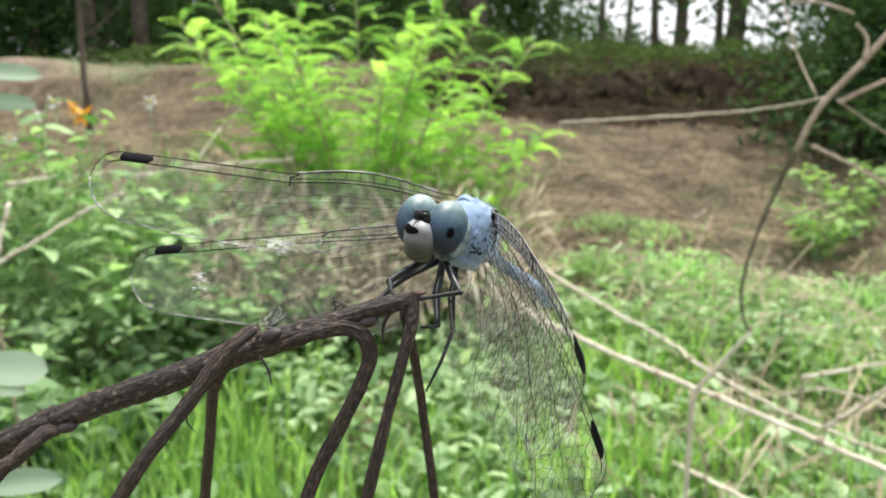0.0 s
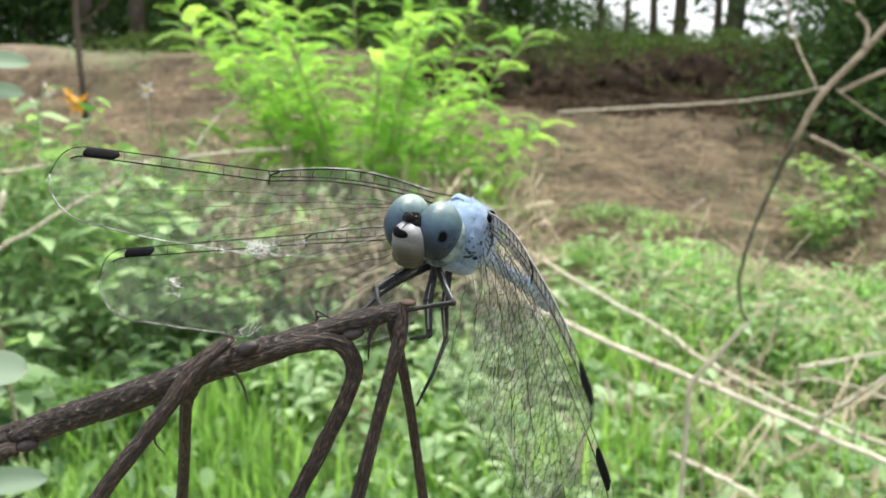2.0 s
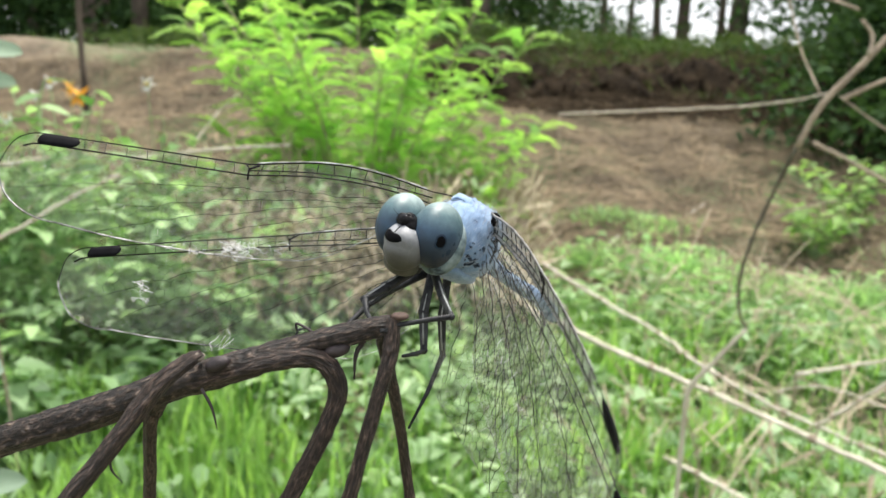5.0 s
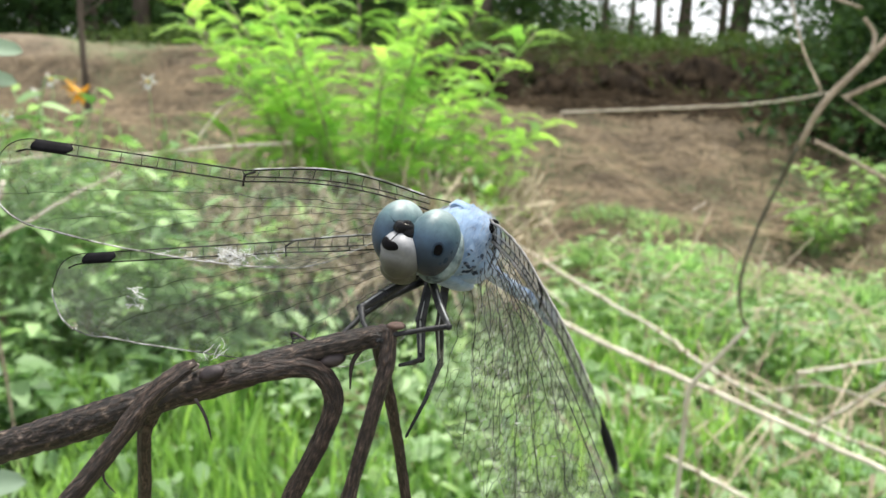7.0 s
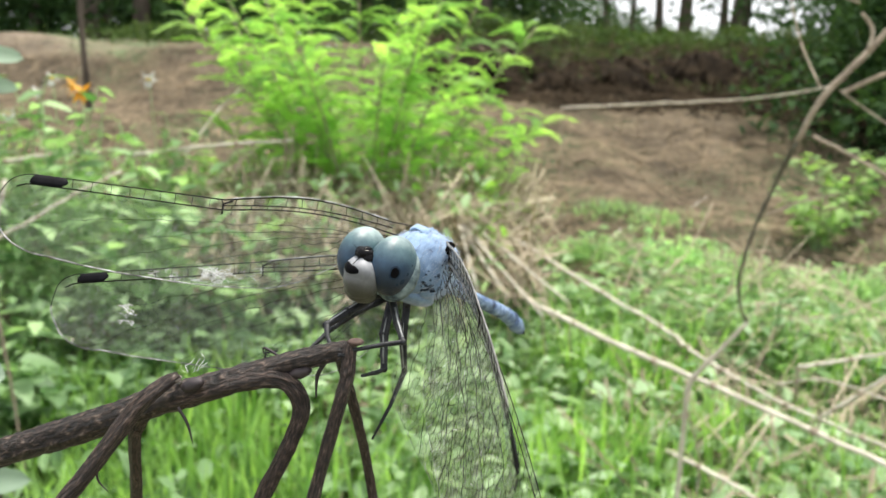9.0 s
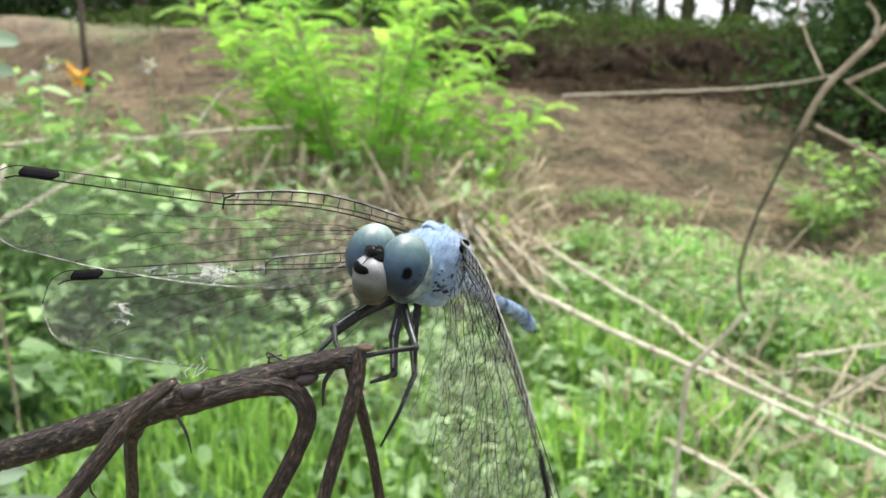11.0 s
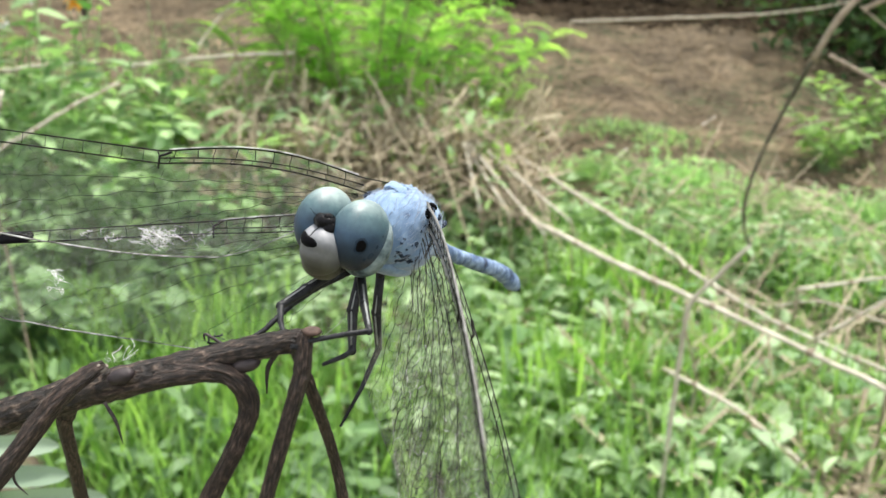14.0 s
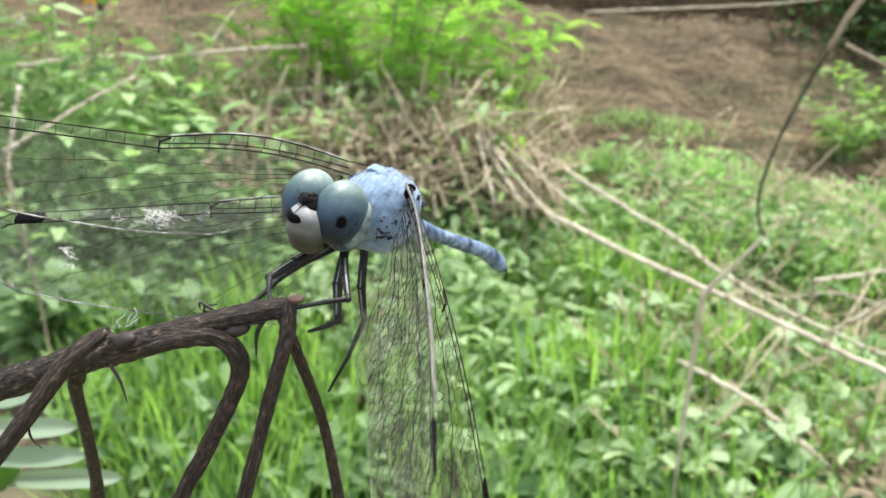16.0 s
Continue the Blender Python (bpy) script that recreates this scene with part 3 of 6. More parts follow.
    # pale colour of the painted glints on front edge and veins
    out["glint"] = plain("painted_wing_glint", [(0.35, (0.12, 0.115, 0.105)), (0.5, (0.42, 0.42, 0.40)), (0.65, (0.72, 0.72, 0.71))], 1200, 0.35, 0.3, 0.0001)
    # the pleated front strip: half let through, sky reflection painted as dull pale skin
    m, n, l, b = material("pleated_skin")
    t, r = noise_ramp(n, l, 1000, [(0.35, (0.35, 0.35, 0.35)), (0.62, (0.85, 0.85, 0.85))], 6)
    b.inputs["Base Color"].default_value, b.inputs["Roughness"].default_value = (0.42, 0.415, 0.395, 1), 0.4
    tp, mx = n.new("ShaderNodeBsdfTransparent"), n.new("ShaderNodeMixShader")
    l.new(r.outputs[0], mx.inputs[0])
    l.new(tp.outputs[0], mx.inputs[1])
    l.new(b.outputs[0], mx.inputs[2])
    l.new(mx.outputs[0], n["Material Output"].inputs[0])
    out["pleat"] = m
    # clear wing skin: mostly let through, a thin gloss, a trace of milk
    for key, haze in (("membrane", 0.24), ("clear_membrane", 0.15)):
        m, n, l, b = material("wing_" + key)
        tr = n.new("ShaderNodeBsdfTransparent")
        tr.inputs[0].default_value = (0.995, 0.995, 0.99, 1)
        gl = n.new("ShaderNodeBsdfGlossy")
        gl.inputs["Roughness"].default_value = 0.22
        df = n.new("ShaderNodeBsdfTranslucent")
        df.inputs[0].default_value = (0.92, 0.92, 0.90, 1)
        t, r = noise_ramp(n, l, 380, [(0.38, (0.045, 0.045, 0.045)), (0.72, (haze, haze, haze * 0.95))], 5)
        fr = n.new("ShaderNodeFresnel")
        fr.inputs["IOR"].default_value = 1.4
        a, c = n.new("ShaderNodeMixShader"), n.new("ShaderNodeMixShader")
        l.new(r.outputs[0], a.inputs[0])
        l.new(tr.outputs[0], a.inputs[1])
        l.new(df.outputs[0], a.inputs[2])
        half = n.new("ShaderNodeMath")
        half.operation = "MULTIPLY"
        half.inputs[1].default_value = 0.8
        l.new(fr.outputs[0], half.inputs[0])
        l.new(half.outputs[0], c.inputs[0])
        l.new(a.outputs[0], c.inputs[1])
        l.new(gl.outputs[0], c.inputs[2])
        t3, r3 = noise_ramp(n, l, 700, [(0.3, (0, 0, 0)), (0.7, (1, 1, 1))], 3)
        bp = n.new("ShaderNodeBump")
        bp.inputs["Strength"].default_value, bp.inputs["Distance"].default_value = 0.5, 0.0002
        l.new(t3.outputs["Fac"], bp.inputs["Height"])
        l.new(bp.outputs[0], gl.inputs["Normal"])
        l.new(c.outputs[0], n["Material Output"].inputs[0])
        out[key] = m
    # a water drop
    m, n, l, b = material("water_drop")
    b.inputs["Base Color"].default_value = (1, 1, 1, 1)
    b.inputs["Roughness"].default_value, b.inputs["IOR"].default_value, b.inputs["Transmission Weight"].default_value = 0.03, 1.33, 1.0
    out["water"] = m
    return out


DM = dragonfly_materials()


def build_wing(parent, base, span, chord, long, chords, seed, joint, stig, bow=0.3, fine=1.0, bend=0.0, arch=0.0, pleats=False):
    """One wing: clear skin, a net of raised veins, a dark cell near the tip. Millimetres along span and chord."""
    rr = random.Random(seed)
    base, span, chord = Vector(base), Vector(span).normalized(), Vector(chord)
    chord = (chord - span * chord.dot(span)).normalized()
    face = span.cross(chord)
    ss = np.linspace(0, 1, len(chords)) * long

    def lead(s):
        k = min(1.0, max(0.0, (s / long - 0.925) / 0.075))
        return 2.2 * (1 - math.sqrt(1 - k * k)) - bow * math.sin(math.pi * min(1, s / (joint * long))) * (s < joint * long)

    def trail(s):
        k = min(1.0, max(0.0, (s / long - 0.86) / 0.14))
        return 2.2 + (float(np.interp(min(s, 0.86 * long), ss, chords)) - 2.2) * math.sqrt(1 - k * k)

    def at(s, c, lift=0.0):
        wave = 0.10 * math.sin(c * 3.2) + 0.28 * math.sin(math.pi * min(1, max(0, c / 7))) * math.sin(math.pi * min(1, s / long))
        wave += bend * max(0.0, 1.0 - (c - lead(s)))
        k = min(1.0, max(0.0, s / long))
        return (base + span * s + chord * (c - 4 * arch * k * (1 - k)) + face * (wave + lift)) * MM

    along = np.concatenate([np.linspace(0, 0.86, 48), 0.86 + 0.14 * np.sin(np.linspace(0, math.pi / 2, 16))[1:]]) * long
    bm = bmesh.new()
    rows = []
    for s in along:
        a, b = lead(s), trail(s)
        rows.append([bm.verts.new(at(s, a + (b - a) * k / 12)) for k in range(13)])
    for a, b in zip(rows, rows[1:]):
        for k in range(12):
            bm.faces.new((a[k], a[k + 1], b[k + 1], b[k]))
    wing = part("wing", bm, DM["membrane" if fine > 1 else "clear_membrane"], parent, "clear glassy wing with a net of dark veins")

    vb, gb = bmesh.new(), bmesh.new()
    nodus = joint * long

    def vein(pts, r, into=None):
        tube(into or vb, [at(s, c) for s, c in pts], [q * MM for q in r] if isinstance(r, list) else r * MM, 4)

    grid = along
    root = [-2.3, -1.5, -0.7]
    thin = 0.6 if fine > 1 else 1.0
    vein([(s, 0.12 * s * s * 0.4) for s in root] + [(s, lead(s)) for s in grid], [thin * q for q in lerps([0.045, 0.048, 0.055, 0.052, 0.035, 0.03], len(grid) + 3)])
    mb = bmesh.new()
    tube(mb, [at(s, trail(s)) for s in grid], [(0.016 if fine > 1 else 0.057) * MM * (0.35 + 0.65 * float(s) / long) * (1 + 0.5 * noise.noise(Vector((float(s) * 1.7, seed, 0)))) for s in grid], 4)
    part("wing_margin", mb, DM["margin"], wing, "thin hind margin with pale glints painted on")
    lines = [lambda s: lead(s), lambda s: lead(s) + 0.45 + 0.25 * math.sin(math.pi * min(1, s / nodus)), lambda s: lead(s) + 0.85 + 0.2 * math.sin(math.pi * min(1, s / nodus)) - 0.18 * s / long]
    vein([(s, lines[1](s)) for s in np.linspace(0, nodus, 24)] + [(nodus + 0.3, lead(nodus))], 0.045 * thin)
    vein([(s, lines[2](s)) for s in [-2.0, -1.0, *np.linspace(0, long * 0.96, 50)]], 0.055 * thin)
    vein([(nodus - 0.5, lead(nodus) - 0.02), (nodus + 0.1, lead(nodus) + 0.35), (nodus + 0.1, lines[2](nodus) + 0.3)], [0.09, 0.08, 0.05])
    # main veins fan out from the broad root, bent unevenly
    ends = [0.985, 0.90, 0.78, 0.64, 0.48, 0.30]
    fan = []
    for k, e in enumerate(ends):
        se = e * long
        wide = trail(0.4) - 1.0
        start, mid, stop = (0.3, 1.0 + wide * k / 6), (0.55 * se, 1.35 + 0.62 * k * trail(0.55 * se) / 6.5), (se, trail(se))
        pts = [((1 - t) ** 2 * start[0] + 2 * t * (1 - t) * mid[0] + t * t * stop[0],
                (1 - t) ** 2 * start[1] + 2 * t * (1 - t) * mid[1] + t * t * stop[1]) for t in np.linspace(0, 1, 28)]
        pts = [(s, min(c, trail(s))) for s, c in pts]
        fan.append(pts)
        vein([(s + (rr.uniform(-0.1, 0.1) if 2 < n < 26 else 0), min(trail(s), c + (rr.uniform(-0.13, 0.13) if 2 < n < 26 else 0))) for n, (s, c) in enumerate(pts)],
             [(0.75 if fine < 1 else 1.0) * q for q in lerps([0.030, 0.024, 0.016], 28)])
    # ladder of cross-veins along the leading edge
    for up, dn, s, stop in ((lines[0], lines[1], 1.2, nodus), (lines[1], lines[2], 1.2, nodus), (lines[0], lines[2], nodus + 1.0, stig[0] - 0.2)):
        while s < stop:
            vein([(s, up(s)), (s + rr.uniform(-0.12, 0.12), dn(s))], 0.026 if stop <= nodus else 0.019)
            s += rr.uniform(0.95, 1.25)
    # many-sided cells behind it, long near the root and small by the trailing edge
    step, rise = 0.37, 0.56
    knots = {}

    def knot(i, j):
        if (i, j) not in knots:
            s = i * step
            c = 1.0 + j * rise * (1.12 - 0.2 * s / long) + (0.11 if (i + j) % 2 else -0.11)
            knots[i, j] = (s + rr.uniform(-0.12, 0.12), c + rr.uniform(-0.11, 0.11))
        return knots[i, j]

    def inside(p):
        return 0.4 < p[0] < long * 0.985 and lines[2](p[0]) < p[1] < trail(p[0]) - 0.02

    for j in range(-1, 17):
        for i in range(0, int(long / step) + 2):
            links = [((i, j), (i + 1, j))] + ([((i, j), (i, j + 1))] if (i + j) % 2 else [])
            for a, b in links:
                p, q = knot(*a), knot(*b)
                # the cells run together towards the root
                if rr.random() < (0.55 if fine < 1 else 0.92) * max(0.0, 1 - p[0] / (7 if fine < 1 else 11)):
                    continue
                if inside(p) or inside(q):
                    p, q = [(u, min(trail(u), max(lines[2](u), w))) for u, w in (p, q)]
                    # some veins are coloured pale in place of sky glints
                    pale = rr.random() < (0.05 + 0.22 * p[0] / long if fine < 1 else 0.08)
                    vein([p, q], rr.uniform(0.013, 0.019) * (0.48 if fine < 1 else 0.95), gb if pale else None)
    part("vein_net", vb, DM["vein"], wing)
    part("glint_vein_net", gb, DM["glint"], wing, "veins coloured pale as painted sky glints")
    if fine < 1:
        # a highlight added as a pale bar along the root half of the front edge
        eb = bmesh.new()
        ss2 = [float(q) for q in np.linspace(0.4, joint * long * 0.97, 60)]
        tube(eb, [at(s, lead(s) - 0.07, 0.05) for s in ss2], [0.038 * MM * (1 + 0.6 * noise.noise(Vector((s * 1.9, 3, seed)))) for s in ss2], 5)
        part("wing_sheen", eb, DM["glint"], wing, "pale highlight added along the front edge")
    if pleats:
        pb = bmesh.new()
        ss2 = [float(q) for q in np.linspace(-0.3, 0.80 * long, 90)]
        strip = [[pb.verts.new(at(s, max(0.05, 1 - 0.35 * max(0, s) / long) * q + lead(max(0, s)), lift)) for q, lift in ((0.0, 0.0), (0.28, 0.16), (0.55, -0.05), (0.85, 0.14), (1.15, -0.02))] for s in ss2]
        for a, b in zip(strip, strip[1:]):
            for k in range(4):
                pb.faces.new((a[k], a[k + 1], b[k + 1], b[k]))
        part("pleated_strip", pb, DM["pleat"], wing, "pleated strip behind the front edge, its sky reflection painted pale")
        # the folded leading edge: its reflected light added as dull pale bars beside the dark veins
        for k, (line, r, stop) in enumerate(((lines[0], 0.075, 0.80), (lines[1], 0.05, joint), (lines[2], 0.070, 0.74))):
            eb = bmesh.new()
            ss2 = [float(q) for q in np.linspace(-0.5, stop * long, 70)]
            tube(eb, [at(s, line(max(0, s)) + 0.10 * (k - 0.5) + 0.07 * noise.noise(Vector((s * 0.9, k, seed))), 0.05) for s in ss2],
                 [r * MM * (1.15 - 0.95 * max(0, s) / long) * (1 + 0.5 * noise.noise(Vector((s * 2.3, k * 5, seed)))) for s in ss2], 6)
            part("wing_sheen", eb, DM["costa"], wing, "dull grey sheen added along the front edge")

    sb = bmesh.new()
    top, low = [], []
    for s in np.linspace(stig[0], stig[1], 21):
        u = abs(2 * (float(s) - stig[0]) / (stig[1] - stig[0]) - 1)
        half, mid = (lines[2](s) - lead(s) + 0.04) / 2 * math.sqrt(max(0.04, 1 - u ** 7)), (lines[2](s) + lead(s)) / 2
        a, b = mid - half, mid + half
        top.append([sb.verts.new(at(s + (c - a) * 0.35, c, 0.06)) for c in np.linspace(a, b, 4)])
        low.append([sb.verts.new(at(s + (c - a) * 0.35, c, -0.06)) for c in np.linspace(a, b, 4)])
    for g, flip in ((top, False), (low, True)):
        for a, b in zip(g, g[1:]):
            for k in range(3):
                f = (a[k], a[k + 1], b[k + 1], b[k])
                sb.faces.new(f[::-1] if flip else f)
    rim = [r[0] for r in top] + top[-1][1:] + [r[-1] for r in top[-2::-1]] + top[0][-2:0:-1]
    rim2 = [r[0] for r in low] + low[-1][1:] + [r[-1] for r in low[-2::-1]] + low[0][-2:0:-1]
    for k in range(len(rim)):
        j = (k + 1) % len(rim)
        sb.faces.new((rim[k], rim[j], rim2[j], rim2[k]))
    part("wing_spot", sb, DM["stigma"], wing, "long black spot by the wing tip")
    return wing, at


def build_leg(parent, pts, radii, stripe=True, seed=1, spines=True):
    rr = random.Random(seed)
    bm = bmesh.new()
    p = [Vector(q) * MM for q in pts]
    tube(bm, p, [r * MM for r in radii], 8)
    for q, r in zip(p, radii):
        ball(bm, q, [r * 1.12 * MM] * 3, 8, 6)
    if spines:
        for a, b in zip(p[2:], p[3:]):
            for k in range(7):
                o = a.lerp(b, (k + 0.5) / 7)
                d = ((b - a).normalized() * 0.6 + Vector((rr.uniform(-1, 1), rr.uniform(-1, 1), rr.uniform(-1, 1)))).normalized()
                tube(bm, [o, o + d * 0.55 * MM], [0.022 * MM, 0.005 * MM], 3)
    leg = part("leg", bm, DM["leg"], parent, "thin black bristly leg")
    if stripe:
        sb = bmesh.new()
        d = (p[2] - p[0]).normalized()
        off = d.cross(Vector((1, 0.3, 0))).normalized()
        if off.y > 0:
            off = -off
        tube(sb, [p[0].lerp(p[1], 0.5) + off * radii[0] * 0.78 * MM, p[1] + off * radii[1] * 0.8 * MM, p[2].lerp(p[1], 0.15) + off * radii[2] * 0.8 * MM], 0.075 * MM, 6)
        part("leg_stripe", sb, DM["stripe"], leg, "pale grey stripe along the thigh")
    return leg


def build_dragonfly():
    body = empty("dragonfly", pose(-0.0009, 0.05469, 1.04393, -20.79, 6.045, -27.84),
                 "chalky blue dragonfly perched on a dead brown stem", "dragonfly")
    mm = lambda *a: Vector(a) * MM
    # head, leaning about the body's length and turned a little aside
    lean = Matrix.Translation(mm(0.24, 0, 0)) @ Matrix.Rotation(radians(4), 4, "Y") @ Matrix.Rotation(radians(-3), 4, "Z")
    tilt = lean.to_3x3().to_4x4()

    def head_ball(bm, c, r, seg=28, rings=18):
        ball(bm, lean @ (Vector(c) * MM), [q * MM for q in r], seg, rings, tilt)

    def head_patch(bm, c, r, way, width, seed, proud=1.012):
        skin_patch(bm, lean @ (Vector(c) * MM), [q * MM for q in r], way, width, tilt, proud, seed)

    bm = bmesh.new()
    head_ball(bm, (0, 0.2, -0.3), (1.7, 1.5, 1.7))
    part("head", bm, DM["grey"], body, "small grey back of the head")
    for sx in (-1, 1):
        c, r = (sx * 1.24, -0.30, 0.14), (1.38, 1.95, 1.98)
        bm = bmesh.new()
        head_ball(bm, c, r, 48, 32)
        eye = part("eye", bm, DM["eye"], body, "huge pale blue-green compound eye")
        bm = bmesh.new()
        head_patch(bm, c, r, (sx * 0.76, -0.56, -0.22), 0.27, sx, 1.004)
        part("eye_ring", bm, DM["pupil"], eye, "slate ring round the eye's dark spot")
        bm = bmesh.new()
        head_patch(bm, c, r, (sx * 0.76, -0.56, -0.22), 0.20, sx, 1.010)
        part("eye_spot", bm, DM["black"], eye, "dark spot on the eye")
        for q, (way, wide) in enumerate((((0.97, -0.05, -0.12), 0.06), ((0.93, -0.1, -0.42), 0.12), ((0.9, -0.25, -0.62), 0.06), ((0.98, 0.05, 0.2), 0.04))):
            bm = bmesh.new()
            head_patch(bm, c, r, (sx * way[0], way[1], way[2]), wide, q, 1.006)
            part("eye_speck", bm, DM["pupil"], eye)
        bm = bmesh.new()
        head_ball(bm, (sx * 1.18, 0.66, -0.20), (1.54, 1.10, 1.90), 32, 22)
        part("cheek", bm, DM["cheek"], body, "pale speckled cheek behind the eye")
    bm = bmesh.new()
    head_ball(bm, (0.30, -1.36, -0.80), (1.19, 1.12, 1.48))
    part("face_rim", bm, DM["black"], body, "black border round the face")
    fc, fr = (0.20, -1.47, -1.12), (1.20, 1.34, 1.52)
    bm = bmesh.new()
    head_ball(bm, fc, fr, 40, 28)
    back = (lean @ Matrix.Diagonal((MM, MM, MM, 1))).inverted()
    front = lean @ Matrix.Diagonal((MM, MM, MM, 1))
    for v in bm.verts:
        q = back @ v.co
        groove = 0.16 * math.exp(-((q.x - 0.12) / 0.16) ** 2) * (q.z > -0.75) + 0.10 * math.exp(-((q.z + 1.35) / 0.14) ** 2) + 0.07 * math.exp(-((q.z + 2.1) / 0.12) ** 2)
        bulge = 0.22 * math.exp(-((q.z + 0.75) / 0.55) ** 2)
        if q.y < -1.5:
            v.co = front @ Vector((q.x, q.y + groove - bulge, q.z))
    skin = BVHTree.FromBMesh(bm)
    face = part("face", bm, DM["ivory"], body, "ivory grey face, olive and darkened with painted shade towards the mouth")

    def face_patch(outline, rings=6, n=40):
        """A thin patch lying on the face; outline(angle) gives x and z in the head's millimetres, from its middle."""
        pb = bmesh.new()
        rows = []
        for k in range(rings + 1):
            row = []
            for i in range(n):
                x, z = outline(6.2832 * i / n, k / rings)
                o = lean @ mm(x, -6, z)
                d = (lean.to_3x3() @ Vector((0, 1, 0))).normalized()
                hit = skin.ray_cast(o, d)
                p = hit[0] if hit[0] is not None else lean @ mm(x, -1.2, z)
                row.append(pb.verts.new(p - d * (0.035 if k < rings else -0.02) * MM))
            rows.append(row)
        pb.faces.new(rows[1])
        for v in rows[0]:
            pb.verts.remove(v)
        for r0, r1 in zip(rows[1:], rows[2:]):
            for i in range(n):
                pb.faces.new((r0[i], r1[i], r1[(i + 1) % n], r0[(i + 1) % n]))
        return pb

    def blotch(a, k):
        q = k * (1 + 0.10 * math.sin(2 * a + 1) + 0.08 * math.sin(3 * a))
        u, w = 0.74 * q * math.cos(a), (0.38 - 0.10 * math.exp(-((a - 1.45) / 0.35) ** 2)) * q * math.sin(a)
        return -0.06 + u * 0.97 + w * 0.24, -0.90 - u * 0.26 + w * 0.97

    part("face_mark", face_patch(blotch), DM["black"], face, "black blotch on the face")
    part("face_seam", face_patch(lambda a, k: (0.10 + 0.03 * k * math.cos(a), -0.42 + 0.34 * k * math.sin(a))), DM["black"], face, "black seam down the face")
    bm = bmesh.new()
    for c, r in (((0.14, -1.95, 0.22), (0.72, 0.72, 0.50)), ((0.55, -1.86, -0.02), (0.46, 0.66, 0.52)), ((-0.12, -2.1, 0.36), (0.36, 0.46, 0.30)), ((0.30, -2.12, 0.50), (0.30, 0.42, 0.26))):
        head_ball(bm, c, r, 20, 14)
    brow = part("brow", bm, DM["gloss"], body, "glossy black brow")
    for sx in (-1, 1):
        bm = bmesh.new()
        tube(bm, [lean @ mm(sx * 0.45, -2.2, 0.40), lean @ mm(sx * 0.6, -2.4, 0.52), lean @ mm(sx * 0.78, -2.6, 0.70)], [0.03 * MM, 0.012 * MM, 0.004 * MM], 5)
        part("feeler", bm, DM["black"], brow)
    bm = bmesh.new()
    head_ball(bm, (0, -0.95, -2.05), (1.05, 1.15, 0.78))
    part("mouth", bm, DM["mouth"], body, "olive grey mouth")
    bm = bmesh.new()
    ball(bm, mm(0.25, 1.9, 0.1), mm(1.25, 0.9, 1.45), 20, 12)
    part("neck", bm, DM["grey"], body, "grey hairy neck")

    # thorax
    bm = bmesh.new()
    tc, tr, tt = mm(0.45, 5.15, 1.05), Vector((2.55, 3.4, 2.58)), Matrix.Rotation(radians(10), 4, "X")
    ball(bm, tc, tr * MM, 96, 64, tt)
    for v in bm.verts:
        q = v.co / MM
        d = Vector((q.x - 0.5, 0, q.z - 1.05))
        box = 1 + 0.07 * math.sin(2 * math.atan2(d.z, d.x)) ** 2
        groove = 1 - 0.075 * math.exp(-((q.y - 4.2 - 0.35 * q.z) / 0.22) ** 2) - 0.075 * math.exp(-((q.y - 6.3 - 0.35 * q.z) / 0.22) ** 2)
        lump = 1 + 0.035 * noise.noise(q * 0.9) + 0.022 * noise.noise(q * 2.4) + 0.010 * noise.noise(q * 6)
        ridge = 1 + 0.07 * math.exp(-(d.x / 0.25) ** 2) * (q.z > 1)
        k = box * groove * lump
        if d.x < 0.3 and q.z > 1.05:
            k *= 1 - 0.10 * min(1.0, (0.3 - d.x) / 1.5)
        v.co = Vector((0.5 + d.x * k, q.y + 0.1 * noise.noise(q * 1.3), 1.05 + d.z * k * ridge)) * MM
    coat = BVHTree.FromBMesh(bm)
    thorax = part("thorax", bm, DM["blue"], body, "chalky blue thorax with fine dark specks")
    rr = random.Random(5)

    def on_coat(way):
        """Where a ray from the thorax's middle leaves it, and which way the skin faces there."""
        d = Vector(way).normalized()
        hit = coat.ray_cast(tc, d)
        return hit[0], (hit[1] if hit[1].dot(d) > 0 else -hit[1]), d

    def stain(way, size, long_way=(0, 0, 1), stretch=1.0, seed=0, tone="dirt"):
        """A thin dark stain with a ragged edge lying on the thorax."""
        pb = bmesh.new()
        d0 = Vector(way).normalized()
        a = (Vector(long_way) - d0 * Vector(long_way).dot(d0)).normalized()
        b = d0.cross(a)
        rows = []
        for k in range(1, 5):
            row = []
            for i in range(22):
                g = 6.2832 * i / 22
                e = size * k / 4 * (1 + 0.75 * noise.noise(Vector((math.cos(g) * 1.8, math.sin(g) * 1.8, seed * 3.7))))
                p, nrm, d = on_coat(d0 + (a * math.cos(g) * stretch + b * math.sin(g)) * e)
                row.append(pb.verts.new(p + nrm * (0.02 if k < 4 else -0.02) * MM))
            rows.append(row)
        pb.faces.new(rows[0])
        for r0, r1 in zip(rows, rows[1:]):
            for i in range(22):
                pb.faces.new((r0[i], r1[i], r1[(i + 1) % 22], r0[(i + 1) % 22]))
        return part("speck", pb, DM[tone], thorax)

    # ragged stains low beside the neck, small specks on the flank
    for k in range(26):
        stain((0.74 + rr.gauss(0, 0.07), -0.62 + rr.gauss(0, 0.14), -0.62 + rr.gauss(0, 0.18)), rr.uniform(0.03, 0.08), (0.1, 0.3, 1), rr.uniform(0.6, 0.9), k)
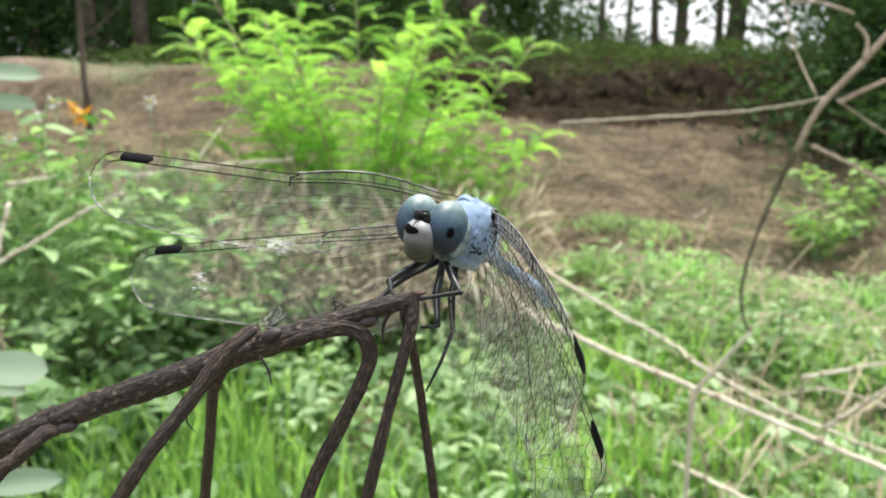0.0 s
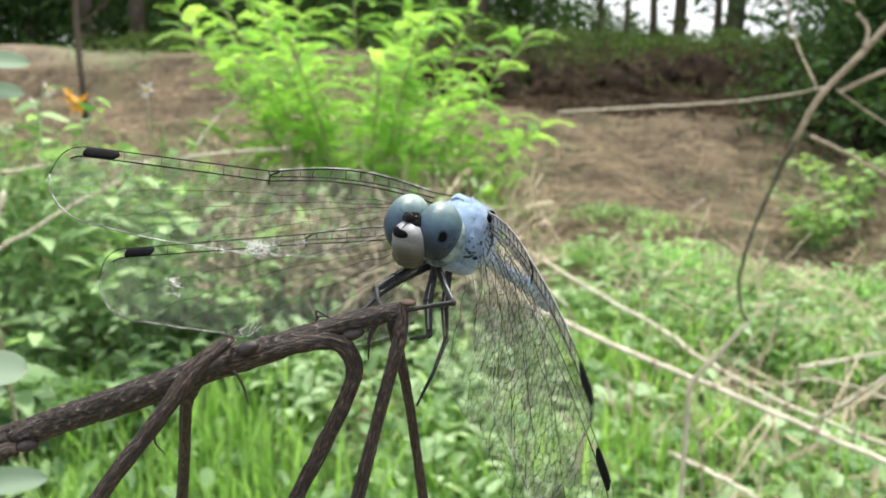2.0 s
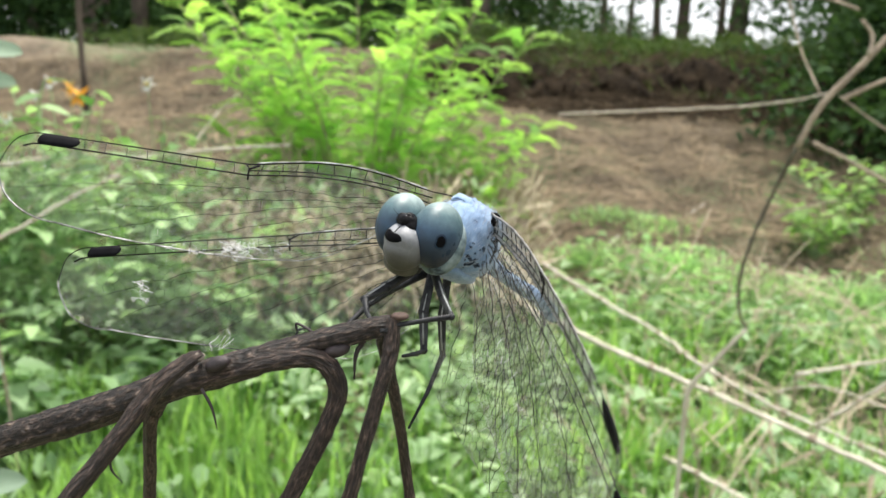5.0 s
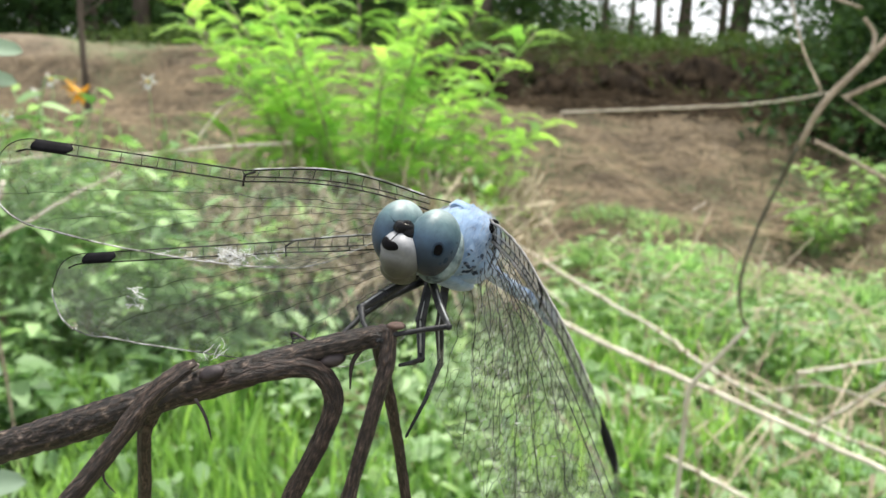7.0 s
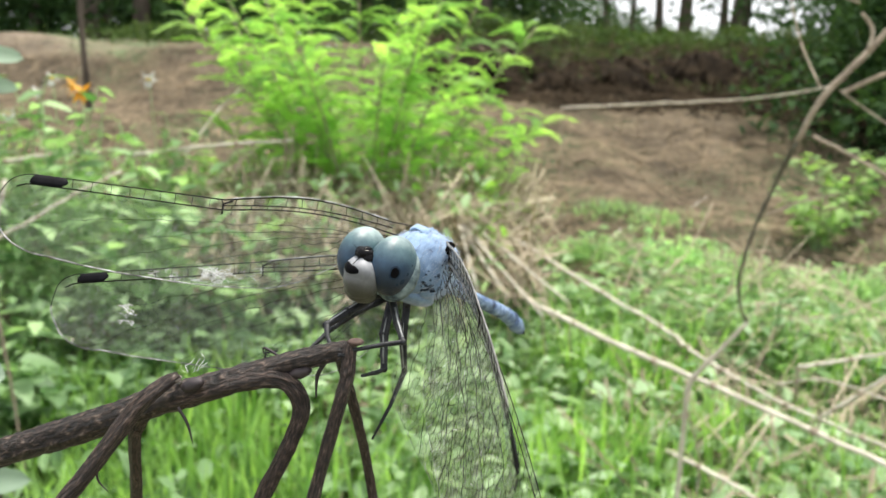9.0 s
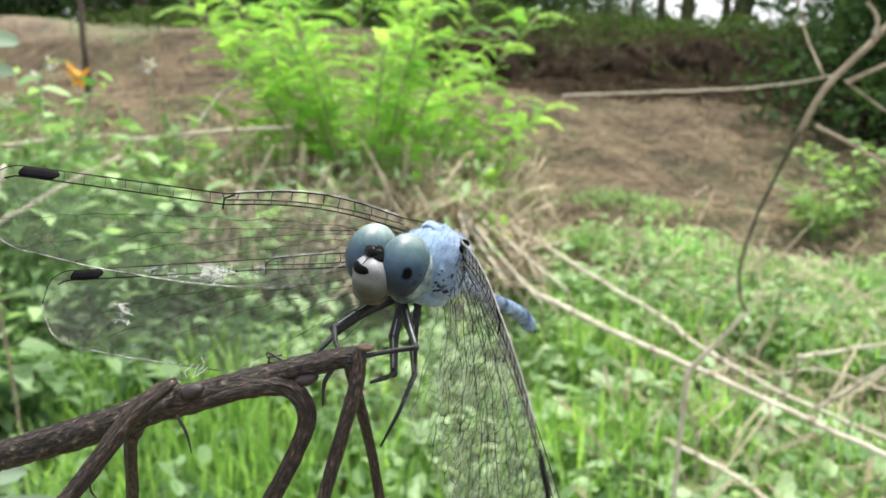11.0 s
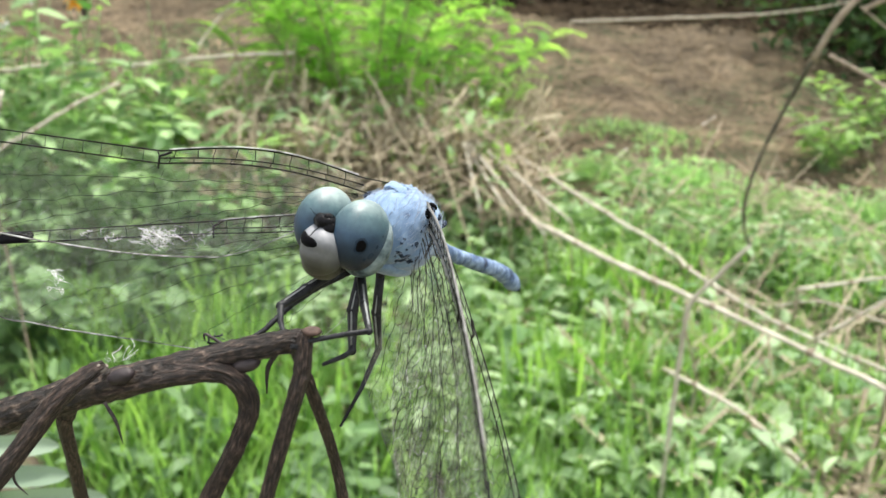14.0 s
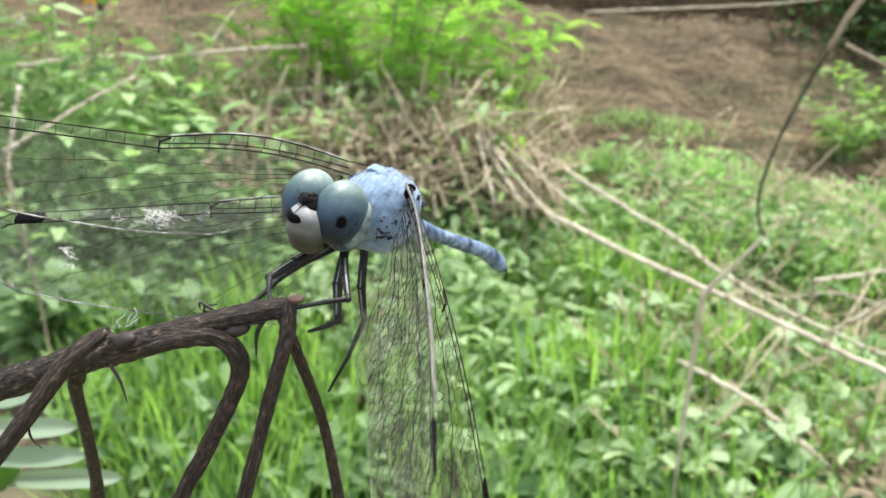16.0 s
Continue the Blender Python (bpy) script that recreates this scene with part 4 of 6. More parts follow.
    for k in range(20):
        stain((rr.uniform(0.75, 1.0), rr.uniform(-0.6, 0.1), rr.uniform(-0.75, 0.3)), rr.uniform(0.014, 0.034), (0, 0.3, 1), rr.uniform(0.8, 1.8), 20 + k)
    # jagged dark seam where the wings join
    for k in range(11):
        t = k / 10
        stain((0.80 + 0.18 * math.sin(math.pi * t), -0.06 + 0.10 * t, 0.62 - 0.95 * t), rr.uniform(0.05, 0.10), (0, 0.1 * (-1) ** k, 1), rr.uniform(1.0, 1.6), 40 + k, "black")
    bm = bmesh.new()
    for _ in range(520):
        p, nrm, d = on_coat((rr.uniform(-0.4, 1), rr.uniform(-1, 0.45), rr.uniform(-0.9, 1)))
        flat = (Vector((0.15, 0.35, 1)) + Vector((rr.gauss(0, 0.25), rr.gauss(0, 0.25), rr.gauss(0, 0.25))))
        flat = (flat - nrm * flat.dot(nrm)).normalized()
        ll = rr.uniform(0.35, 0.8)
        tube(bm, [p, p + (flat * 0.6 + nrm * 0.18) * ll * MM, p + (flat + nrm * rr.uniform(0.05, 0.3)) * ll * MM], [0.012 * MM, 0.010 * MM, 0.004 * MM], 3, False)
    part("hairs", bm, DM["fuzz"], thorax, "fine pale hairs")
    for c, r in (((0.35, 3.9, 3.25), (0.7, 0.6, 0.33)), ((0.85, 3.8, 3.15), (0.5, 0.5, 0.34)), ((0.6, 4.5, 3.35), (0.55, 0.6, 0.3)), ((1.3, 4.5, 3.05), (0.5, 0.6, 0.3)), ((0.5, 5.4, 3.35), (0.9, 1.0, 0.42)), ((1.5, 5.0, 3.0), (0.7, 0.8, 0.3)), ((0.2, 7.0, 3.2), (0.9, 1.1, 0.45))):
        bm = bmesh.new()
        ball(bm, mm(*c), mm(*r), 20, 14)
        for v in bm.verts:
            q = v.co / MM
            v.co = (q + Vector((noise.noise(q * 2.2), noise.noise(q * 2.2 + Vector((9, 0, 0))), noise.noise(q * 2.2 + Vector((0, 9, 0))))) * 0.22) * MM
        part("back_plate", bm, DM["blue"], thorax)
    for sx in (-1, 1):
        for y, z in ((4.3, 2.55), (5.4, 2.35), (6.4, 2.1)):
            bm = bmesh.new()
            ball(bm, mm(0.45 + sx * 2.15, y + 0.3, z), mm(0.30, 0.45, 0.22), 12, 8, Matrix.Rotation(radians(35), 4, "X"))
            part("wing_root", bm, DM["dirt"], thorax, "grey-brown wing root")
    for c, r in (((2.72, 4.35, 2.45), (0.22, 0.32, 0.40)), ((2.92, 4.65, 1.95), (0.16, 0.28, 0.36)), ((2.98, 4.95, 1.35), (0.14, 0.22, 0.34)), ((2.95, 5.2, 0.75), (0.13, 0.2, 0.26)), ((2.5, 5.0, 2.9), (0.3, 0.35, 0.2))):
        bm = bmesh.new()
        ball(bm, mm(*c), mm(*r), 14, 10, Matrix.Rotation(radians(-20), 4, "X"))
        part("wing_joint", bm, DM["black"], thorax, "black wing joint")
    bm = bmesh.new()
    ball(bm, mm(0.5, 5.2, -1.25), mm(1.4, 2.4, 0.6), 24, 12)
    part("breast", bm, DM["blue"], body, "chalky underside of the thorax")

    # abdomen
    axis = [mm(0.15, 7.6, 1.1), mm(0.1, 10.5, 0.75), mm(0.05, 15, 0.55), mm(0, 20, 0.45), mm(0.05, 26, 0.3), mm(0.25, 30.2, -0.55)]
    line = spline(axis, 12)
    cuts = [0, 5, 10, 17, 24, 31, 38, 45, 51, 56, 60]
    thick = [1.25, 1.05, 0.80, 0.60, 0.55, 0.56, 0.60, 0.66, 0.74, 0.76, 0.55]
    for k, (a, b) in enumerate(zip(cuts, cuts[1:])):
        bm = bmesh.new()
        pts = line[a:b + 1]
        r = lerps([thick[k] * 1.01, (thick[k] + thick[k + 1]) / 2, thick[k + 1] * 0.99], len(pts))
        r[0] *= 0.97
        tube(bm, pts, [q * MM for q in r], 20)
        for v in bm.verts:
            q = v.co / MM
            v.co = (q + Vector((noise.noise(q * 1.1), noise.noise(q * 1.1 + Vector((5, 0, 0))), noise.noise(q * 1.1 + Vector((0, 5, 0))))) * 0.10) * MM
        part("abdomen_segment", bm, DM["worn"], body)
    for sx in (-1, 1):
        bm = bmesh.new()
        tube(bm, [mm(0.25 + sx * 0.22, 30.0, -0.5), mm(0.28 + sx * 0.3, 30.5, -0.75), mm(0.3 + sx * 0.25, 30.9, -0.9)], [0.2 * MM, 0.2 * MM, 0.06 * MM], 8)
        part("tail_clasper", bm, DM["black"], body)

    # wings
    fore = [1.0, 2.2, 3.8, 5.0, 5.7, 5.9, 6.0, 6.0, 5.9, 5.8, 5.6, 5.3, 5.0, 4.6]
    hind = [2.2, 6.6, 8.0, 8.5, 8.4, 8.1, 7.8, 7.4, 7.0, 6.6, 6.2, 5.7, 5.2, 4.6]
    build_wing(body, (-1.7, 3.6, 3.42), (-0.783, -0.60, -0.165), (0.2, -0.05, -0.96), 25.5, fore, 1, 0.455, (21.5, 23.7), 0.85, 0.75)
    _, spot = build_wing(body, (-1.9, 5.6, 1.55), (-0.849, -0.39, -0.329), (0.25, 0.05, -0.96), 25.2, hind, 2, 0.385, (21.05, 23.2), 0.1, 0.75)
    fore_broad, hind_broad = [2.6, 3.4] + [q * 1.18 for q in fore[2:]], [3.4, 6.8] + [q * 1.14 for q in hind[2:]]
    build_wing(body, (2.9, 4.6, 2.7), (0.567, -0.712, -0.415), (-0.38, 0.25, -0.88), 26.3, fore_broad, 3, 0.455, (22.4, 24.6), 0.2, 1.15, -0.45, 0.9, True)
    build_wing(body, (1.9, 7.6, 2.2), (0.634, -0.487, -0.60), (-0.57, 0.23, -0.79), 25.0, hind_broad, 4, 0.385, (21.0, 23.2), 0.1, 1.15, -0.45, 0.8)
    rr = random.Random(11)

    def fluff(s0, c0, n, size):
        bm = bmesh.new()
        for _ in range(n):
            o = spot(s0 + rr.gauss(0, size * 0.5), c0 + rr.gauss(0, size * 0.22), 0.1)
            pts = [o]
            for _ in range(4):
                pts.append(pts[-1] + Vector((rr.gauss(0, 1), rr.gauss(0, 0.5), rr.gauss(0, 0.5))) * 0.22 * MM)
            tube(bm, spline(pts, 3), rr.uniform(0.009, 0.024) * MM, 4)
        part("silk_fluff", bm, DM["silk"], body, "tuft of white silk stuck on the wing")

    fluff(13.4, 0.8, 95, 1.1)
    fluff(19.6, 2.6, 7, 0.3)
    fluff(19.5, 3.2, 7, 0.3)
    fluff(19.4, 3.8, 5, 0.25)
    fluff(16.8, 0.5, 9, 1.3)
    fluff(10.6, 0.7, 7, 0.8)
    bm = bmesh.new()
    ball(bm, spot(23.8, 4.75, -0.1), [0.34 * MM, 0.28 * MM, 0.24 * MM], 16, 10)
    part("water_drop", bm, DM["water"], body, "clear water drop on the wing edge")

    # legs
    build_leg(body, [(-0.2, 1.6, -1.9), (-0.8, -0.4, -3.6), (-1.0, -2.0, -4.7), (-0.2, -2.7, -5.4), (1.1, -3.6, -6.1), (1.9, -3.8, -6.1), (2.4, -3.5, -5.8)], [0.30, 0.32, 0.24, 0.14, 0.12, 0.10, 0.06], True, 1)
    build_leg(body, [(1.0, 1.6, -1.9), (2.9, -0.3, -3.4), (4.5, -1.9, -4.4), (3.5, -2.6, -4.9), (2.4, -3.6, -5.6), (1.7, -3.9, -6.2)], [0.26, 0.24, 0.18, 0.15, 0.13, 0.07], True, 2)
    build_leg(body, [(0.0, 3.4, -2.0), (0.1, 3.5, -4.3), (0.8, 3.6, -6.6), (0.9, 2.6, -6.9), (1.3, 0.1, -7.2)], [0.30, 0.34, 0.24, 0.16, 0.10], True, 3)
    build_leg(body, [(0.3, 5.2, -1.9), (0.0, 6.6, -4.3), (0.2, 7.9, -6.6), (0.2, 7.2, -9.2), (0.0, 6.3, -11.7)], [0.28, 0.32, 0.22, 0.15, 0.08], True, 4)
    build_leg(body, [(-0.6, 3.6, -1.9), (-2.1, 2.3, -3.6), (-2.3, 0.7, -4.9), (-2.7, -0.4, -6.5), (-3.3, -1.6, -7.7), (-4.0, -3.1, -7.7), (-4.0, -3.2, -7.4), (-3.4, -2.9, -7.1)], [0.28, 0.30, 0.20, 0.15, 0.11, 0.07, 0.06, 0.05], True, 5)
    return body


build_dragonfly()


# ---- the dead stem under it ----
def stem_tube(bm, pts, radii, seed, steps=12, sides=24, rough=0.15):
    """A furrowed woody bar with uneven thickness; UV: round it, along it."""
    rr = random.Random(seed)
    line = spline([(Vector(p) + Vector((0, 0, 1050))) * MM for p in pts], steps)
    r = lerps(radii, len(line))
    far = [0.0]
    for a, b in zip(line, line[1:]):
        far.append(far[-1] + (b - a).length * 100)
    tube(bm, line, [q * MM for q in r], sides)
    bm.verts.ensure_lookup_table()
    bm.verts.index_update()
    ridges = [1 + rough * rr.uniform(-1, 1) for _ in range(sides)]
    for k in range(len(line)):
        knob = 1 + 0.04 * rr.uniform(-1, 1)
        for n in range(sides):
            ridges[n] = min(1 + rough, max(1 - rough, ridges[n] + 0.05 * rr.uniform(-1, 1)))
            v = bm.verts[k * sides + n]
            v.co = line[k] + (v.co - line[k]) * ridges[n] * knob
    uv = bm.loops.layers.uv.new("UVMap")
    for f in bm.faces:
        ns = [lp.vert.index % sides for lp in f.loops]
        wrap = max(ns) - min(ns) > sides / 2
        for lp, n in zip(f.loops, ns):
            lp[uv].uv = ((n + (sides if wrap and n < sides / 2 else 0)) / sides, far[lp.vert.index // sides] + seed)


def build_stem():
    top = empty("dead_stem", pose(0, 0, 0), "dry dark brown woody stem with hooked hanging twigs", "stem")
    bm = bmesh.new()
    stem_tube(bm, [(-300, 140, -1060), (-290, 130, -700), (-250, 105, -330), (-165, 78, -120), (-80, 62, -47), (-33.7, 54.9, -22.8), (-28.9, 54.2, -20.6), (-24.2, 53.4, -18.6), (-19.7, 52.7, -16.9),
                   (-15.3, 51.7, -15), (-11.1, 50.8, -13.4), (-7.1, 50.3, -12), (-3.2, 49.8, -10.7), (-1.8, 49.5, -10.3)],
              [3.5, 3.2, 2.6, 1.7, 1.15, 0.93, 0.91, 0.90, 0.88, 0.86, 0.80, 0.68, 0.58, 0.46], 1)
    part("stalk", bm, M_BARK, top)
    twigs = (
        ([(-12.6, 50.5, -12.5), (-13.3, 50.0, -12.9), (-14.5, 49.0, -13.9), (-17, 48.1, -17.3), (-21, 46.8, -22.8), (-27, 44.5, -34)], [0.26, 0.46, 0.52, 0.49, 0.48, 0.48]),
        ([(-15.6, 52.4, -15.8), (-16.4, 53.4, -16.9), (-17.0, 54.0, -18.1), (-18.6, 57.6, -23.5), (-20.5, 61.5, -30.2), (-23.5, 67, -43)], [0.40, 0.46, 0.42, 0.42, 0.44, 0.44]),
        ([(-16.5, 51.6, -15.7), (-12.5, 50.6, -14.05), (-8.8, 49.95, -12.75), (-6.0, 49.6, -12.4), (-4.9, 49.5, -13.9), (-5.5, 49.2, -16.1), (-7.2, 48.8, -19.5), (-9.1, 48.2, -23.7), (-13, 46.8, -37)], [0.25, 0.42, 0.50, 0.52, 0.52, 0.47, 0.45, 0.46, 0.46]),
        ([(-1.9, 49.4, -10.0), (-2.0, 49.0, -11.6), (-2.3, 48.7, -12.9), (-3.5, 48.1, -17.3), (-5.0, 47.2, -23.2), (-8.5, 45.5, -38)], [0.40, 0.46, 0.43, 0.39, 0.40, 0.40]),
        ([(-2.6, 50.0, -10.9), (-2.6, 50.9, -12.0), (-2.0, 52.4, -15.5), (-1.5, 55.6, -20.9), (-0.7, 56.7, -27.8), (0.6, 58.5, -43)], [0.28, 0.32, 0.32, 0.34, 0.36, 0.36]),
        ([(-28.4, 53.3, -20.9), (-29.1, 52.6, -21.0), (-30.4, 51.4, -22.3), (-32, 50.6, -24), (-37, 49, -33)], [0.42, 0.50, 0.50, 0.48, 0.45]))
    for k, (pts, r) in enumerate(twigs):
        bm = bmesh.new()
        stem_tube(bm, pts, r, 20 + k, 10, 18)
        part("twig", bm, M_TWIGBARK, top)
    for c, r, ax in (((-11.6, 50.0, -12.9), (0.75, 0.45, 0.42), 20), ((-5.0, 49.7, -11.9), (0.75, 0.45, 0.4), 18), ((-27.6, 53.2, -20.7), (0.8, 0.45, 0.42), 15)):
        bm = bmesh.new()
        ball(bm, (Vector(c) + Vector((0, 0, 1050))) * MM, [q * MM for q in r], 14, 10, Matrix.Rotation(radians(-ax), 4, "Y"))
        part("bud", bm, M_BUD, top, "small dark bud")
    bm = bmesh.new()
    ball(bm, (Vector((-1.6, 49.3, -9.85)) + Vector((0, 0, 1050))) * MM, [0.5 * MM, 0.45 * MM, 0.22 * MM], 12, 8)
    part("broken_end", bm, M_STUB, top, "splintered reddish broken end")
    bm = bmesh.new()
    ball(bm, (Vector((-12.75, 50.35, -12.62)) + Vector((0, 0, 1050))) * MM, [0.34 * MM, 0.30 * MM, 0.30 * MM], 14, 10)
    for v in bm.verts:
        v.co += Vector((noise.noise(v.co * 4000), noise.noise(v.co * 4000 + Vector((7, 0, 0))), noise.noise(v.co * 4000 + Vector((0, 7, 0))))) * 0.12 * MM
    part("broken_end", bm, M_PITH, top, "pale weathered broken end")
    for k in range(9):
        bm = bmesh.new()
        o = (Vector((-1.6 + rnd.gauss(0, 0.28), 49.25 + rnd.gauss(0, 0.12), -9.85 + rnd.uniform(-0.08, 0.06))) + Vector((0, 0, 1050))) * MM
        tube(bm, [o, o + Vector((rnd.uniform(-0.1, 0.2), rnd.uniform(-0.3, 0.1), rnd.uniform(0.05, 0.15))) * MM], [0.08 * MM, 0.03 * MM], 4)
        part("splinter", bm, M_STUB, top)
    hooks = (([(-12.4, 49.6, -14.2), (-11.8, 49.4, -15.2), (-11.5, 49.3, -16.4)], 0.09), ([(-17.3, 49.2, -17.6), (-17.4, 49.3, -18.8), (-16.8, 49.3, -19.6)], 0.07),
             ([(-3.5, 49.9, -11.3), (-4.0, 49.9, -12.2), (-4.1, 49.9, -13.6)], 0.14), ([(-6.0, 50.4, -11.4), (-7.3, 50.6, -10.7), (-7.4, 50.7, -11.1)], 0.08))
    for pts, r in hooks:
        bm = bmesh.new()
        tube(bm, spline([(Vector(p) + Vector((0, 0, 1050))) * MM for p in pts], 5), [q * MM for q in lerps([r, r, r * 0.3], 11)], 6)
        part("hook", bm, M_BUD, top, "thin dark hooked bristle")
    # a strand of silk on the stem
    silk = empty("silk_strand", pose(0, 0, 0), "torn white spider silk clinging to the stem", "spider silk")
    bm = bmesh.new()
    rs = random.Random(77)
    for k in range(9):
        p = Vector((-12.6 + 0.16 * k, 50.5, -12.45 + 0.03 * k))
        pts = [p]
        for _ in range(4):
            p = p + Vector((rs.gauss(0.06, 0.14), rs.gauss(0.04, 0.08), rs.uniform(0.15, 0.45) * (0.3 + 0.2 * (k % 4))))
            pts.append(p)
        tube(bm, spline([(q + Vector((0, 0, 1050))) * MM for q in pts], 4), rs.uniform(0.006, 0.016) * MM, 5)
    part("strand", bm, DM["silk"], silk)


build_stem()


# ---- the pale pinnate plant close by ----
def leaflet_mesh():
    """A blunt oblong leaflet from the origin along +y, one long and one wide, hollowed along the midrib."""
    bm = bmesh.new()
    rows = []
    for k in range(17):
        t = k / 16
        w = 0.5 * (1 - abs(2 * t - 1) ** 2.6) ** 0.55 * (0.75 + 0.25 * t) if 0 < k < 16 else 0.02
        rows.append([bm.verts.new((u * w, t, 0.10 * abs(u) * w - 0.05 * t * t + 0.006 * math.sin(9 * t + u))) for u in (-1, -0.5, 0, 0.5, 1)])
    for a, b in zip(rows, rows[1:]):
        for k in range(4):
            bm.faces.new((a[k], a[k + 1], b[k + 1], b[k]))
    return mesh_of("leaflet", bm, M_PALE)


# foot, tip and width of each leaflet
LEAFLETS = (((-0.0756, 0.1162, 1.0147), (-0.0629, 0.1162, 1.0143), 0.0056),
            ((-0.0769, 0.1178, 1.0114), (-0.0673, 0.1176, 1.0103), 0.0026),
            ((-0.1032, 0.1514, 0.9779), (-0.081, 0.1517, 0.9796), 0.0055),
            ((-0.1639, 0.266, 1.0745), (-0.1383, 0.2658, 1.0732), 0.0070),
            ((-0.1658, 0.2645, 1.064), (-0.1402, 0.2644, 1.0632), 0.0070),
            ((-0.0894, 0.1423, 0.9764), (-0.0679, 0.143, 0.9773), 0.0040),
            ((-0.087, 0.1407, 0.9709), (-0.0658, 0.1415, 0.9719), 0.0040),
            ((-0.0896, 0.1482, 0.961), (-0.0629, 0.1491, 0.9621), 0.0041))


def build_pale_plant():
    plant = empty("leafy_plant", pose(0, 0, 0), "pale grey-green oval leaflets on a slender stalk", "plant")
    me = leaflet_mesh()
    feet = sorted(LEAFLETS, key=lambda q: q[0][2])
    line = spline([(-0.22, 0.25, -0.03), (-0.20, 0.22, 0.5), (-0.17, 0.18, 0.88)] + [Vector(q[0]) for q in feet], 6)
    bm = bmesh.new()
    tube(bm, line, lerps([0.004, 0.003, 0.0012, 0.0006], len(line)), 7)
    part("stalk", bm, M_GRASS, plant)
    for k, (foot, tip, wide) in enumerate(LEAFLETS):
        a, b = Vector(foot), Vector(tip)
        y = (b - a).normalized()
        x = y.cross(Vector((0.1 * (k % 3 - 1), -1.0, 0.65)).normalized()).normalized()
        z = x.cross(y)
        wide *= 1.15
        m = Matrix(((x.x * wide, y.x * (b - a).length, z.x * (b - a).length, a.x), (x.y * wide, y.y * (b - a).length, z.y * (b - a).length, a.y), (x.z * wide, y.z * (b - a).length, z.z * (b - a).length, a.z), (0, 0, 0, 1)))
        piece("leaflet", me, plant, m)


build_pale_plant()
# ---- the grey twig and the dry canes ----
def build_twig():
    top = empty("bare_twig", pose(0, 0, 0), "bare forked grey-brown twig standing in the weeds", "twig")
    line = spline([(0.687, 1.139, 1.248), (0.644, 1.132, 1.203), (0.61, 1.136, 1.161), (0.562, 1.148, 1.102), (0.541, 1.17, 1.037), (0.523, 1.191, 0.973), (0.493, 1.19, 0.893), (0.474, 1.18, 0.822), (0.477, 1.173, 0.773), (0.488, 1.17, 0.753)], 6)
    bm = bmesh.new()
    r = lerps([0.0045, 0.0046, 0.0048, 0.004, 0.003, 0.0026, 0.0024], len(line))
    tube(bm, line[:25], r[:25], 9)
    part("main_branch", bm, M_TWIG, top)
    bm = bmesh.new()
    tube(bm, line[24:], [q * 0.98 for q in r[24:]], 9)
    part("thin_branch", bm, M_GREENTWIG, top, "thin dark olive bent branch")
    line = spline([(0.488, 1.17, 0.753), (0.459, 1.202, 0.695), (0.426, 1.233, 0.627), (0.43, 1.261, 0.535), (0.435, 1.284, 0.417), (0.45, 1.337, 0.141), (0.485, 1.422, -0.331)], 6)
    bm = bmesh.new()
    tube(bm, line, lerps([0.0032, 0.0046, 0.0046, 0.0042], len(line)), 9)
    part("lower_branch", bm, M_CANE, top, "straw-coloured dry lower branch")
    for k, pts in enumerate(([(0.586, 1.139, 1.109), (0.613, 1.121, 1.126), (0.662, 1.085, 1.153)],
                [(0.56, 1.161, 1.045), (0.61, 1.147, 1.019), (0.67, 1.101, 0.977)],
                [(0.613, 1.128, 1.17), (0.617, 1.132, 1.199), (0.601, 1.135, 1.222)],
                [(0.558, 1.151, 1.119), (0.561, 1.231, 1.19), (0.561, 1.295, 1.284)],
                [(0.582, 1.14, 1.114), (0.605, 1.116, 1.089), (0.632, 1.061, 1.052)],
                [(0.598, 1.347, 1.291), (0.622, 1.294, 1.279), (0.651, 1.24, 1.253)],
                [(0.507, 1.193, 0.919), (0.57, 1.197, 0.944), (0.634, 1.218, 0.953)],
                [(0.428, 1.246, 0.577), (0.452, 1.235, 0.495), (0.445, 1.221, 0.399)])):
        bm = bmesh.new()
        line = spline(pts, 6)
        r = (0.0038, 0.0034, 0.0034, 0.0016, 0.0015, 0.003, 0.0013, 0.002)[k]
        tube(bm, line, lerps([r, r * 0.7], len(line)), 7)
        part("side_branch", bm, M_TWIG, top)


build_twig()

